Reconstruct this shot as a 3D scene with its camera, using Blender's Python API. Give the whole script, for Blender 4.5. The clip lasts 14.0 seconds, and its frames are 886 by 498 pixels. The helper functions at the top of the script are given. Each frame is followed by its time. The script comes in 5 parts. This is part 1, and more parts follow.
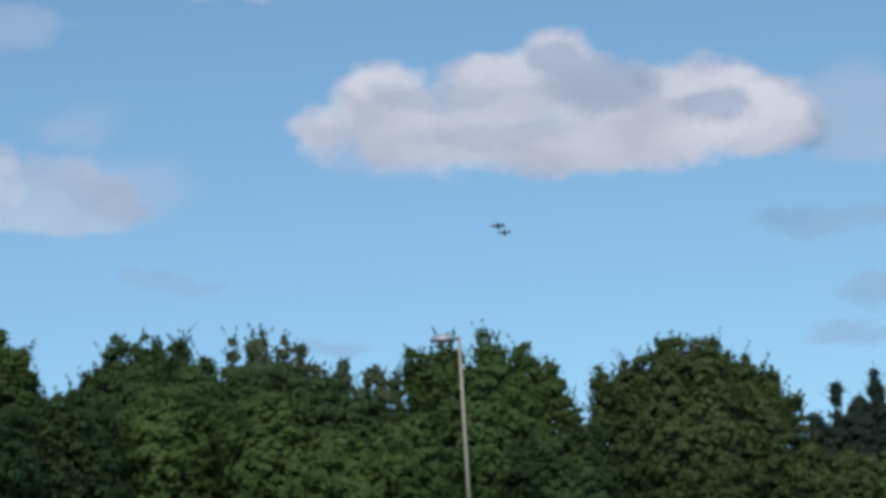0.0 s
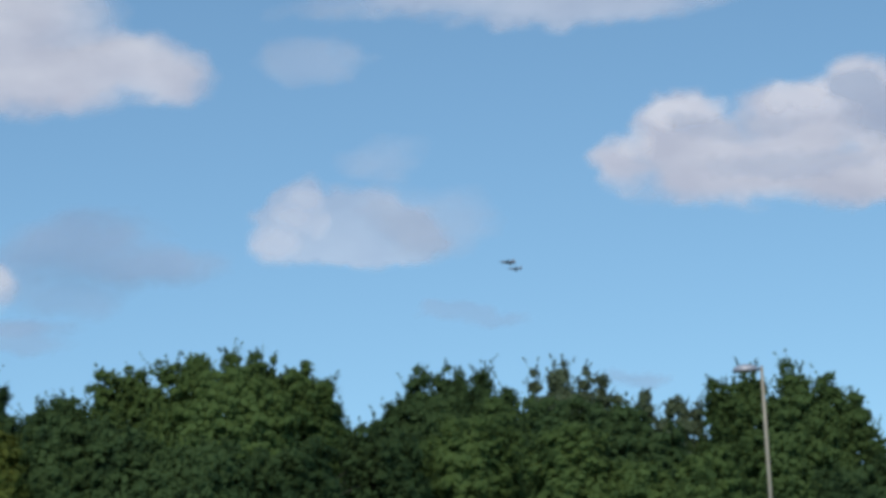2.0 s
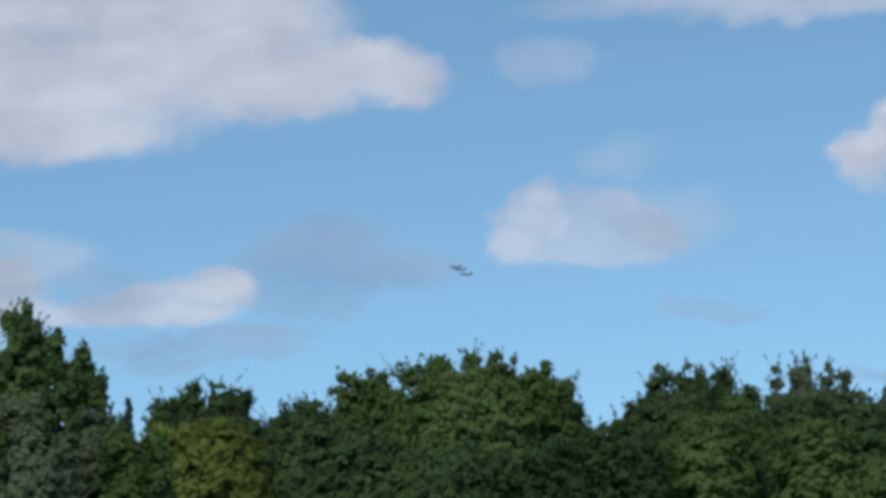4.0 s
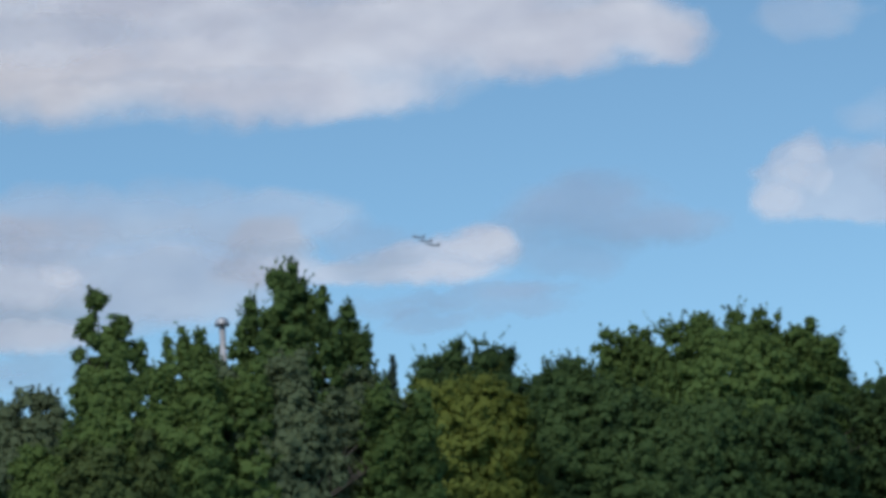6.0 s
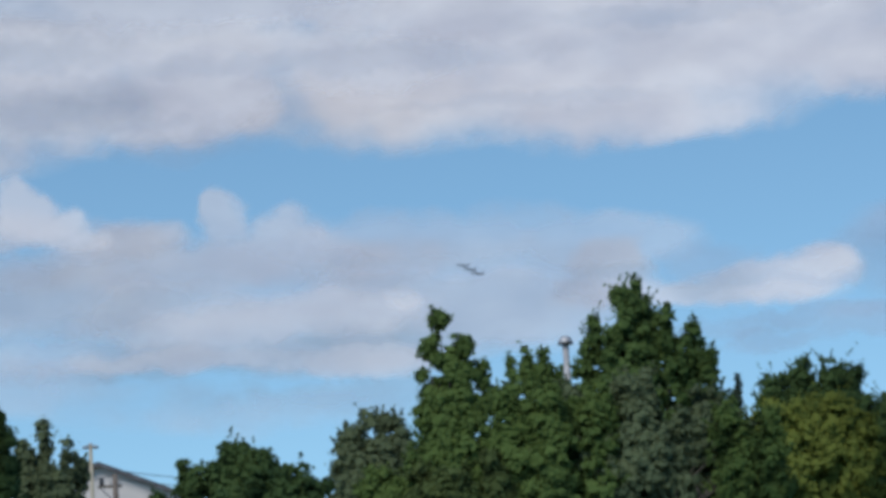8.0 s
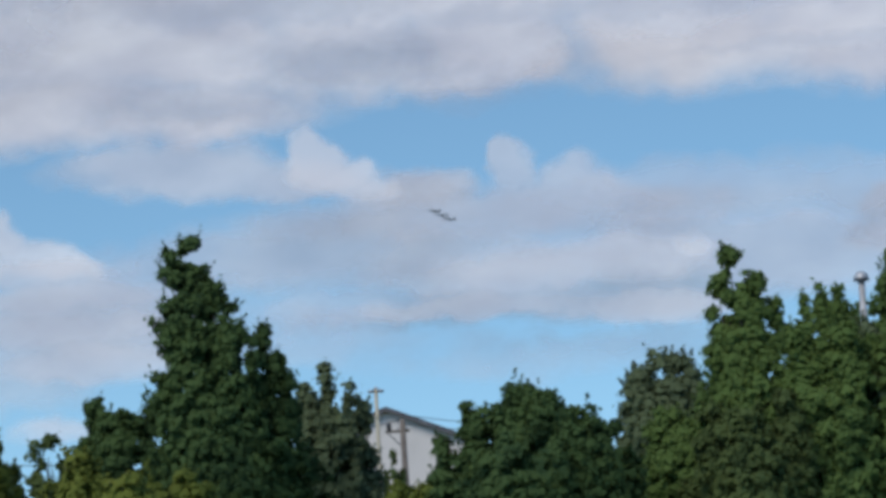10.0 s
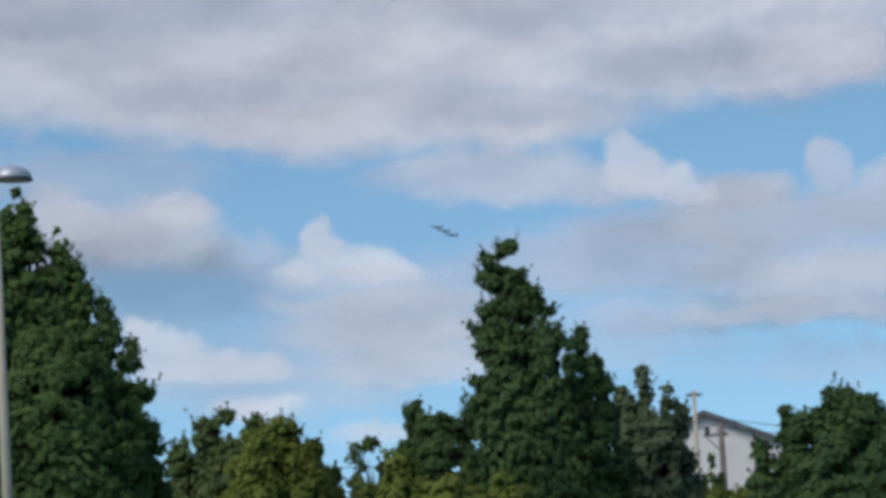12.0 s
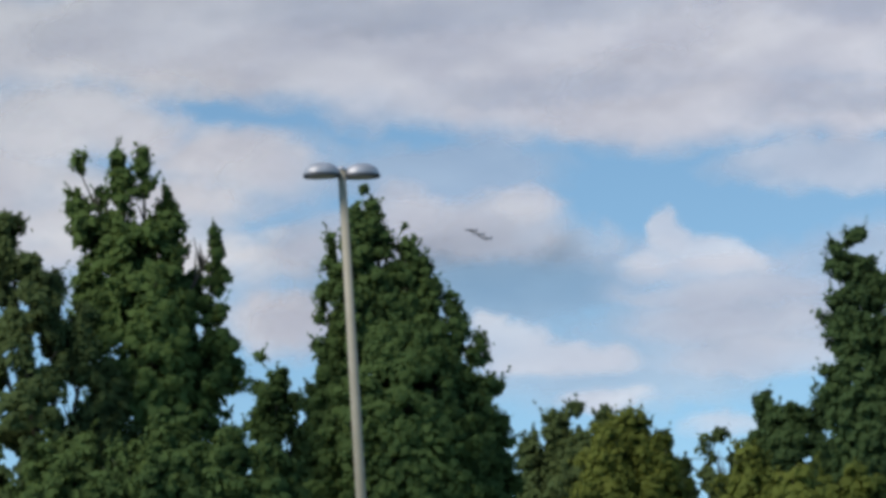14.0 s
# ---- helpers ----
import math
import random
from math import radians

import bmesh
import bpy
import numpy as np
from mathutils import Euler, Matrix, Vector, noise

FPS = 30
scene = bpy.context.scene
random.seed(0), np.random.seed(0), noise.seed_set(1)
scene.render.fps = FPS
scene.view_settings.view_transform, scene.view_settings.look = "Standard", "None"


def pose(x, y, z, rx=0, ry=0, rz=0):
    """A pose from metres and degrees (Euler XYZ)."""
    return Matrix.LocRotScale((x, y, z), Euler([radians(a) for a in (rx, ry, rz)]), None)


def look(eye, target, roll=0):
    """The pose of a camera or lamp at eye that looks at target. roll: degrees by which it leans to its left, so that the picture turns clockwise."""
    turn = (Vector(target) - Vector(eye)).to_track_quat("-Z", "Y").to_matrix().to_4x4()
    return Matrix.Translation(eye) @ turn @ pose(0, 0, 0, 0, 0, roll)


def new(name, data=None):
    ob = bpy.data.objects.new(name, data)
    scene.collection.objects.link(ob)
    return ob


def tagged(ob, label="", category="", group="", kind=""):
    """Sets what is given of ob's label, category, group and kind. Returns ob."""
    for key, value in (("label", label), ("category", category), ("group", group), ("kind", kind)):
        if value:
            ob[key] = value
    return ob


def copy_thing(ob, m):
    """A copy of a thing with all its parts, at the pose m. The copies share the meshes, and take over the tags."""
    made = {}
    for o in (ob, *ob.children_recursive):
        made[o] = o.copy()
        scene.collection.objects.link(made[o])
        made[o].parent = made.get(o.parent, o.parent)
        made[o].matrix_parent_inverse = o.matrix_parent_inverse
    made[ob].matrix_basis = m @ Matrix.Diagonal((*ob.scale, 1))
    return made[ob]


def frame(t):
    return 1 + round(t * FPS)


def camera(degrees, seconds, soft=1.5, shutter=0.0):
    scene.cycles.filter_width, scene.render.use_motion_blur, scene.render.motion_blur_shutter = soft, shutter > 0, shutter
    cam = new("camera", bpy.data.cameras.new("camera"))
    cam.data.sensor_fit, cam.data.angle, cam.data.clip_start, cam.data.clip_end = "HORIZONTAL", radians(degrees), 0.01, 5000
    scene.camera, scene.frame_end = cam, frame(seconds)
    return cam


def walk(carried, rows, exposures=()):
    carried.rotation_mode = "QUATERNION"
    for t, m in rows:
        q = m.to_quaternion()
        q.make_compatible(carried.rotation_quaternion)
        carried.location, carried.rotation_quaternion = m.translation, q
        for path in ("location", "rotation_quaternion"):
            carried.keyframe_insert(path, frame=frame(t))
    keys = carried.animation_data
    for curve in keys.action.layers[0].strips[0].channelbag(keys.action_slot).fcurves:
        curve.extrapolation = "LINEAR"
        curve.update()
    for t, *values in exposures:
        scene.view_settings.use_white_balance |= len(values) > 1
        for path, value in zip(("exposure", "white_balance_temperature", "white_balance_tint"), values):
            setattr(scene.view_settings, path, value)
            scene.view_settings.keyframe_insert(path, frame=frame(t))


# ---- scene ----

# camera: a telephoto view from a standing height, swung slowly to the left
EYE_HEIGHT = 1.6
STEP = [(0.0, 0.0), (7.2, 0.0), (7.7, 0.53), (8.25, 1.65), (8.8, 2.76), (9.3, 3.29), (14.0, 3.29)]
AIM = [
    (0, -0.000, 5.565, -3.530),
    (0.5, -1.628, 5.737, -3.594),
    (1, -2.767, 5.756, -3.621),
    (1.5, -4.908, 6.271, -3.304),
    (2, -6.145, 6.552, -3.231),
    (2.5, -7.460, 6.944, -3.271),
    (3, -8.439, 7.077, -3.254),
    (3.2, -8.922, 6.982, -3.465),
    (5.3, -14.244, 6.867, -3.269),
    (5.5, -14.701, 6.843, -3.384),
    (6, -16.494, 6.282, -3.298),
    (6.5, -18.411, 6.342, -3.478),
    (7, -21.274, 7.296, -3.369),
    (7.2, -21.709, 7.378, -3.288),
    (9.3, -27.171, 6.452, -3.814),
    (9.5, -27.721, 6.429, -3.774),
    (10, -29.472, 6.368, -3.366),
    (10.5, -31.531, 6.403, -3.523),
    (11, -33.565, 6.837, -3.451),
    (11.5, -34.849, 6.867, -3.006),
    (12, -35.990, 6.786, -2.832),
    (12.5, -37.718, 6.988, -2.888),
    (13, -40.241, 6.944, -2.996),
    (13.5, -42.313, 7.305, -2.763),
    (14, -43.124, 6.974, -2.947),
]


def polar(azimuth, distance, z=0.0):
    """A place by its bearing (degrees clockwise from +y) and its distance."""
    return Vector((distance * math.sin(radians(azimuth)), distance * math.cos(radians(azimuth)), z))


def eye_at(t):
    forward = float(np.interp(t, [s[0] for s in STEP], [s[1] for s in STEP]))
    return polar(-24, forward, EYE_HEIGHT)


def aim_row(t, azimuth, pitch, roll):
    eye = eye_at(t)
    return t, look(eye, eye + polar(azimuth, 100, 100 * math.tan(radians(pitch))), roll)


cam = camera(18, 14.0, soft=4.0)
walk(cam, [aim_row(*row) for row in AIM], [(0.0, 0.0, 6500, 10), (6.0, 0.03, 6500, 9), (9.5, 0.06, 6500, 9), (12.0, 0.1, 6600, 10), (14.0, 0.18, 6850, 11)])

# light: a clear blue sky between the clouds and a high sun behind the viewer
SUN_AZIMUTH, SUN_ELEVATION = -178, 46
world = bpy.data.worlds.new("sky")
scene.world = world
world.use_nodes = True
wn = world.node_tree.nodes
sky = wn.new("ShaderNodeTexSky")
sky.sky_type, sky.sun_disc = "NISHITA", False
sky.sun_elevation, sky.sun_rotation = radians(SUN_ELEVATION), radians(SUN_AZIMUTH)
sky.altitude, sky.air_density, sky.dust_density, sky.ozone_density = 50, 1.0, 0.0, 4.0
tint = wn.new("ShaderNodeMix")
tint.data_type, tint.blend_type = "RGBA", "MULTIPLY"
tint.inputs["Factor"].default_value = 1.0
tint.inputs["B"].default_value = (0.87, 1.0, 0.935, 1)
# the clear air keeps the blue of a higher part of the sky down to the tree tops
wco, lift = wn.new("ShaderNodeTexCoord"), wn.new("ShaderNodeVectorMath")
lift.operation = "ADD"
lift.inputs[1].default_value = (0, 0, 0.135)
world.node_tree.links.new(wco.outputs["Generated"], lift.inputs[0])
world.node_tree.links.new(lift.outputs["Vector"], sky.inputs["Vector"])
world.node_tree.links.new(sky.outputs["Color"], tint.inputs["A"])
world.node_tree.links.new(tint.outputs["Result"], wn["Background"].inputs["Color"])
wn["Background"].inputs["Strength"].default_value = 0.135
sun = new("sun", bpy.data.lights.new("sun", "SUN"))
sun.data.energy, sun.data.angle, sun.data.color = 2.25, radians(28), (1.0, 0.915, 0.81)
sun.matrix_world = look(polar(SUN_AZIMUTH, 100, 100 * math.tan(radians(SUN_ELEVATION))), (0, 0, 0))


# ---- materials ----
def base_material(name, rough=0.6, metal=0.0):
    m = bpy.data.materials.new(name)
    m.use_nodes = True
    n, l = m.node_tree.nodes, m.node_tree.links
    b = n["Principled BSDF"]
    b.inputs["Roughness"].default_value, b.inputs["Metallic"].default_value = rough, metal
    return m, n, l, b


def ramp(n, stops):
    r = n.new("ShaderNodeValToRGB")
    while len(r.color_ramp.elements) < len(stops):
        r.color_ramp.elements.new(0.5)
    for e, (p, c) in zip(r.color_ramp.elements, stops):
        e.position, e.color = p, (*c, 1)
    return r


def surface(name, dark, light, scale, rough=0.6, metal=0.0, bump=0.15, grain=40.0):
    """Paint, metal, stone: stains at one scale and grain at another, with a fine relief."""
    m, n, l, b = base_material(name, rough, metal)
    co = n.new("ShaderNodeTexCoord")
    big, fine = n.new("ShaderNodeTexNoise"), n.new("ShaderNodeTexNoise")
    big.inputs["Scale"].default_value, big.inputs["Detail"].default_value = scale, 6
    fine.inputs["Scale"].default_value, fine.inputs["Detail"].default_value = grain, 4
    mix = n.new("ShaderNodeMath")
    mix.operation = "MULTIPLY_ADD"
    mix.inputs[1].default_value = 0.35
    for t in (big, fine):
        l.new(co.outputs["Object"], t.inputs["Vector"])
    l.new(fine.outputs["Fac"], mix.inputs[0])
    l.new(big.outputs["Fac"], mix.inputs[2])
    r = ramp(n, [(0.45, dark), (0.9, light)])
    l.new(mix.outputs[0], r.inputs["Fac"])
    l.new(r.outputs["Color"], b.inputs["Base Color"])
    bp = n.new("ShaderNodeBump")
    bp.inputs["Strength"].default_value = bump
    l.new(fine.outputs["Fac"], bp.inputs["Height"])
    l.new(bp.outputs["Normal"], b.inputs["Normal"])
    return m


def foliage(name, dark, light):
    """Leaves: the colour varies a little leaf by leaf and in broad patches; thin enough to let light through.
    A leaf answers to the light as its spray does, by the way the spray faces."""
    m, n, l, b = base_material(name, 0.75)
    geo, co = n.new("ShaderNodeNewGeometry"), n.new("ShaderNodeTexCoord")
    patch, broad = n.new("ShaderNodeTexNoise"), n.new("ShaderNodeTexNoise")
    patch.inputs["Scale"].default_value, patch.inputs["Detail"].default_value = 1.3, 2
    broad.inputs["Scale"].default_value, broad.inputs["Detail"].default_value = 0.33, 2
    for t in (patch, broad):
        l.new(co.outputs["Object"], t.inputs["Vector"])
    both = n.new("ShaderNodeMath")
    both.operation = "ADD"
    l.new(patch.outputs["Fac"], both.inputs[0])
    l.new(broad.outputs["Fac"], both.inputs[1])
    mix = n.new("ShaderNodeMath")
    mix.operation = "MULTIPLY_ADD"
    mix.inputs[1].default_value = 0.14
    l.new(geo.outputs["Random Per Island"], mix.inputs[0])
    l.new(both.outputs[0], mix.inputs[2])
    r = ramp(n, [(0.56, dark), (0.72, light)])
    r.color_ramp.interpolation = "EASE"
    half = n.new("ShaderNodeMath")
    half.operation = "MULTIPLY"
    half.inputs[1].default_value = 0.7
    l.new(mix.outputs[0], half.inputs[0])
    l.new(half.outputs[0], r.inputs["Fac"])
    l.new(r.outputs["Color"], b.inputs["Base Color"])
    b.inputs["Specular IOR Level"].default_value = 0.1
    way = n.new("ShaderNodeAttribute")
    way.attribute_name = "spray_way"
    turn = n.new("ShaderNodeVectorTransform")
    turn.vector_type, turn.convert_from, turn.convert_to = "NORMAL", "OBJECT", "WORLD"
    l.new(way.outputs["Vector"], turn.inputs[0])
    l.new(turn.outputs[0], b.inputs["Normal"])
    tr, add = n.new("ShaderNodeBsdfTranslucent"), n.new("ShaderNodeMixShader")
    l.new(r.outputs["Color"], tr.inputs["Color"])
    add.inputs[0].default_value = 0.48
    l.new(b.outputs[0], add.inputs[1])
    l.new(tr.outputs[0], add.inputs[2])
    l.new(add.outputs[0], n["Material Output"].inputs["Surface"])
    return m


def cloud_material(name, shade, bright):
    """White vapour: scatters the light that falls on it, thin where the cloud's density is low."""
    m = bpy.data.materials.new(name)
    m.use_nodes = True
    n, l = m.node_tree.nodes, m.node_tree.links
    n.remove(n["Principled BSDF"])
    dif, clear, mix = n.new("ShaderNodeBsdfDiffuse"), n.new("ShaderNodeBsdfTransparent"), n.new("ShaderNodeMixShader")
    # shade and brightness painted into the colour: broad soft patches with finer curls
    co, patch = n.new("ShaderNodeTexCoord"), n.new("ShaderNodeTexNoise")
    squash = n.new("ShaderNodeVectorMath")
    squash.operation = "MULTIPLY"
    squash.inputs[1].default_value = (0.007, 0.007, 0.013)
    patch.inputs["Scale"].default_value, patch.inputs["Detail"].default_value, patch.inputs["Roughness"].default_value = 1.0, 4, 0.45
    l.new(co.outputs["Object"], squash.inputs[0])
    l.new(squash.outputs["Vector"], patch.inputs["Vector"])
    tone = ramp(n, [(0.36, shade), (0.66, bright)])
    l.new(patch.outputs["Fac"], tone.inputs["Fac"])
    l.new(tone.outputs["Color"], dif.inputs["Color"])
    # light scatters down through the vapour, so each face answers partly as if it looked towards the sun
    geo, soft_n, unit = n.new("ShaderNodeAttribute"), n.new("ShaderNodeVectorMath"), n.new("ShaderNodeVectorMath")
    geo.attribute_name = "billow_way"
    soft_n.operation, unit.operation = "ADD", "NORMALIZE"
    soft_n.inputs[1].default_value = (0, -1.25, 1.6)
    l.new(geo.outputs["Vector"], soft_n.inputs[0])
    l.new(soft_n.outputs["Vector"], unit.inputs[0])
    l.new(unit.outputs["Vector"], dif.inputs["Normal"])
    att = n.new("ShaderNodeAttribute")
    att.attribute_name = "vapour"
    l.new(att.outputs["Fac"], mix.inputs[0])
    l.new(clear.outputs[0], mix.inputs[1])
    l.new(dif.outputs[0], mix.inputs[2])
    l.new(mix.outputs[0], n["Material Output"].inputs["Surface"])
    return m


MAT = {
    # lit and shaded copies of one vapour, sun and shade put into their colour
    "vapour": cloud_material("white_cloud_vapour", (0.575, 0.58, 0.66), (0.735, 0.73, 0.785)),
    "bright_vapour": cloud_material("sunlit_cloud_vapour", (0.74, 0.725, 0.775), (0.90, 0.875, 0.89)),
    "shaded_vapour": cloud_material("shaded_cloud_vapour", (0.31, 0.39, 0.53), (0.41, 0.48, 0.615)),
    "bark": surface("bark", (0.04, 0.036, 0.03), (0.11, 0.098, 0.08), 3.0, 0.9, bump=0.6),
    "pole": surface("weathered_pole_paint", (0.34, 0.31, 0.235), (0.48, 0.44, 0.335), 1.2, 0.55),
    "head": surface("lamp_head_aluminium", (0.36, 0.38, 0.41), (0.56, 0.58, 0.62), 4.0, 0.45, 0.3),
    "lens": surface("lamp_lens", (0.30, 0.31, 0.33), (0.45, 0.46, 0.48), 6.0, 0.3),
    "dark_metal": surface("dark_metal", (0.04, 0.04, 0.045), (0.09, 0.09, 0.10), 5.0, 0.5, 0.4),
    "timber": surface("weathered_timber", (0.09, 0.075, 0.065), (0.2, 0.17, 0.15), 2.0, 0.9, bump=0.5),
    "siding": surface("pale_siding", (0.60, 0.575, 0.565), (0.70, 0.665, 0.655), 0.6, 0.7),
    "roofing": surface("dark_roof_shingle", (0.06, 0.06, 0.07), (0.14, 0.14, 0.16), 1.5, 0.85, bump=0.5),
    "grass": surface("meadow_grass", (0.09, 0.10, 0.05), (0.20, 0.20, 0.12), 0.08, 0.95, bump=0.4, grain=3.0),
    # grey paint, made paler and bluer in its colour for the haze of distance
    "airframe": surface("hazed_aircraft_grey_paint", (0.12, 0.14, 0.175), (0.18, 0.20, 0.24), 0.4, 0.5, grain=3.0),
    "canopy": surface("tinted_canopy", (0.02, 0.022, 0.025), (0.04, 0.042, 0.05), 2.0, 0.12),
    "green": foliage("mid_green_leaves", (0.068, 0.124, 0.045), (0.125, 0.205, 0.071)),
    "fresh": foliage("fresh_green_leaves", (0.078, 0.137, 0.047), (0.143, 0.228, 0.074)),
    "dark": foliage("dark_green_leaves", (0.055, 0.103, 0.045), (0.097, 0.165, 0.064)),
    "olive": foliage("olive_green_leaves", (0.072, 0.111, 0.045), (0.128, 0.184, 0.071)),
    "lime": foliage("yellow_green_leaves", (0.113, 0.154, 0.037), (0.209, 0.259, 0.063)),
    "grey": foliage("grey_green_leaves", (0.089, 0.133, 0.078), (0.162, 0.217, 0.124)),
    "conifer": foliage("blue_green_needles", (0.041, 0.073, 0.056), (0.073, 0.111, 0.083)),
}


# ---- building helpers ----
def part(name, bm, material, parent, label=""):
    me = bpy.data.meshes.new(name)
    bm.to_mesh(me)
    bm.free()
    me.materials.append(MAT[material])
    ob = new(name, me)
    ob.parent = parent
    return tagged(ob, label)


def lathe(rings, sides=12, bm=None, m=None):
    """A tapered tube through rings (x, y, z, radius), closed at both ends."""
    bm = bm or bmesh.new()
    m = m or Matrix()
    loops = []
    for x, y, z, r in rings:
        loops.append([bm.verts.new(m @ Vector((x + r * math.cos(2 * math.pi * k / sides),
                                               y + r * math.sin(2 * math.pi * k / sides), z))) for k in range(sides)])
    for a, b in zip(loops, loops[1:]):
        for k in range(sides):
            f = bm.faces.new((a[k], a[(k + 1) % sides], b[(k + 1) % sides], b[k]))
            f.smooth = True
    bm.faces.new(loops[0][::-1])
    bm.faces.new(loops[-1])
    return bm


def limb(bm, a, b, ra, rb, sides=6):
    """A tapered branch from a to b."""
    a, b = Vector(a), Vector(b)
    turn = (b - a).to_track_quat("Z", "Y").to_matrix().to_4x4()
    lathe([(0, 0, 0, ra), (0, 0, (b - a).length, rb)], sides, bm, Matrix.Translation(a) @ turn)


def block(size, m=None, bevel=0.0):
    bm = bmesh.new()
    bmesh.ops.create_cube(bm, size=1.0)
    bmesh.ops.scale(bm, vec=size, verts=bm.verts)
    if bevel:
        bmesh.ops.bevel(bm, geom=bm.edges[:], offset=bevel, segments=2, affect="EDGES")
    if m is not None:
        bmesh.ops.transform(bm, matrix=m, verts=bm.verts)
    return bm


# ---- ground ----
def build_ground():
    bm = bmesh.new()
    rings = [0, 20, 45, 70, 100, 150, 250, 500, 1000, 2000, 4900]
    loops, sides = [], 64
    for r in rings:
        if r == 0:
            loops.append([bm.verts.new((0, 0, 0))])
            continue
        loops.append([])
        for k in range(sides):
            a = 2 * math.pi * k / sides
            p = Vector((r * math.cos(a), r * math.sin(a), 0))
            p.z = 0.12 * noise.noise(p * 0.03) if r < 400 else 0.0
            loops[-1].append(bm.verts.new(p))
    for a, b in zip(loops, loops[1:]):
        for k in range(sides):
            j = (k + 1) % sides
            bm.faces.new((a[0], b[k], b[j]) if len(a) == 1 else (a[k], b[k], b[j], a[j]))
    ob = part("ground", bm, "grass", None)
    tagged(ob, "wide level meadow of rough green grass", "ground", kind="structure")


build_ground()


# ---- clouds ----
def fbm(x, y, seed, octaves=5):
    """Smooth random relief on arrays, summed over octaves (value noise on a lattice)."""
    total, size, weight = np.zeros_like(x), 1.0, 1.0
    table = np.random.RandomState(seed).rand(256, 256)
    for k in range(octaves):
        u, v = x * size + 17.3 * k, y * size + 9.1 * k
        iu, iv = np.floor(u).astype(int), np.floor(v).astype(int)
        fu, fv = u - iu, v - iv
        fu, fv = fu * fu * (3 - 2 * fu), fv * fv * (3 - 2 * fv)
        c = [table[(iu + a) % 256, (iv + b) % 256] for a, b in ((0, 0), (1, 0), (0, 1), (1, 1))]
        total += weight * ((c[0] * (1 - fu) + c[1] * fu) * (1 - fv) + (c[2] * (1 - fu) + c[3] * fu) * fv - 0.5)
        size, weight = size * 2.03, weight * 0.52
    return total


def build_cloud(label, seed, distance, thickness, puffs, ragged=0.55, opacity=1.0, relief=1.0, material="vapour", warp=0.3, top=1.0, base=1.3):
    """A cloud of puffs (bearing, elevation, half width, half height in degrees, strength): a billowed
    body whose density thins towards its ragged edge: over the width top at its crest and base at its foot."""
    P = np.array(puffs)
    # the clouds lie some tens of metres one before the other
    distance = 3425 + 9 * (distance - 3425)
    step = 0.045
    a0, a1 = (P[:, 0] - 1.5 * P[:, 2]).min(), (P[:, 0] + 1.5 * P[:, 2]).max()
    e0, e1 = (P[:, 1] - 1.5 * P[:, 3]).min(), (P[:, 1] + 1.5 * P[:, 3]).max()
    az, el = np.meshgrid(np.arange(a0, a1, step), np.arange(e0, e1, step))
    wa = az + warp * (fbm(az * 0.9, el * 1.3, seed + 1, 5) + 0.7 * fbm(az * 2.3, el * 2.9, seed + 8, 4))
    we = el + 0.67 * warp * (fbm(az * 0.9 + 40, el * 1.5, seed + 2, 5) + 0.7 * fbm(az * 2.3 + 40, el * 2.9, seed + 9, 4))
    field, bulge = np.full(az.shape, -1.0), np.zeros(az.shape)
    above, share = np.zeros(az.shape), np.full(az.shape, 1e-6)
    for ca, ce, ra, re, s in puffs:
        dy = (we - ce) / re
        dy = np.where(dy < 0, dy * 1.2, dy)
        q = 1 - ((wa - ca) / ra) ** 2 - dy ** 2
        field = np.logaddexp(5 * field, 5 * (s * q)) / 5
        bulge += np.clip(q, 0, None) ** 1.3 * re * s
        near = np.exp(np.clip(4 * s * q, -30, 5))
        above, share = above + near * dy, share + near
    lumps = fbm(az * 0.8, el * 1.3, seed + 3, 4)
    swell = fbm(az * 0.8, el * 1.3, seed + 3, 2)
    # the crest is crisp, the foot fades
    crest = 1 / (1 + np.exp(-5 * above / share))
    width = base + (top - base) * crest
    f = np.clip((field + ragged * lumps + 0.42 * width) / width, 0, 1)
    density = opacity * f * f * (3 - 2 * f)
    billow = 2.2 * fbm(az * 0.7, el * 1.1, seed + 5, 2) ** 2
    # rounded billows: the body swells towards the viewer over each puff
    depth = thickness * relief * (0.75 * bulge / (1 + 0.25 * bulge) + 0.5 * (0.5 - billow) + 0.5 * swell + 0.06 * lumps) * (0.3 + 0.7 * f)
    ra_, re_ = np.radians(az), np.radians(el)
    ways = np.stack([np.sin(ra_) * np.cos(re_), np.cos(ra_) * np.cos(re_), np.sin(re_)], -1)
    front = ways * (distance - 0.004 * depth)[..., None]
    # how the billows face: taken from the full swell of the cloud, which the shallow body only hints at
    deep = ways * (distance - depth)[..., None]
    facing = np.cross(np.gradient(deep, axis=1), np.gradient(deep, axis=0))
    facing /= np.linalg.norm(facing, axis=-1)[..., None]
    facing *= np.sign(-(facing * ways).sum(-1))[..., None]
    keep = density > 0.025
    cell = keep[:-1, :-1] | keep[1:, :-1] | keep[:-1, 1:] | keep[1:, 1:]
    rows, cols = az.shape
    index = np.arange(rows * cols).reshape(rows, cols)
    # parts of the bank that do not touch are clouds of their own
    mark = np.where(cell, np.arange(1, cell.size + 1).reshape(cell.shape), 0)
    while True:
        grown = np.pad(mark, 1)
        grown = np.where(cell, np.maximum.reduce([grown[1:-1, 1:-1], grown[2:, 1:-1], grown[:-2, 1:-1], grown[1:-1, 2:], grown[1:-1, :-2]]), 0)
        if (grown == mark).all():
            break
        mark = grown
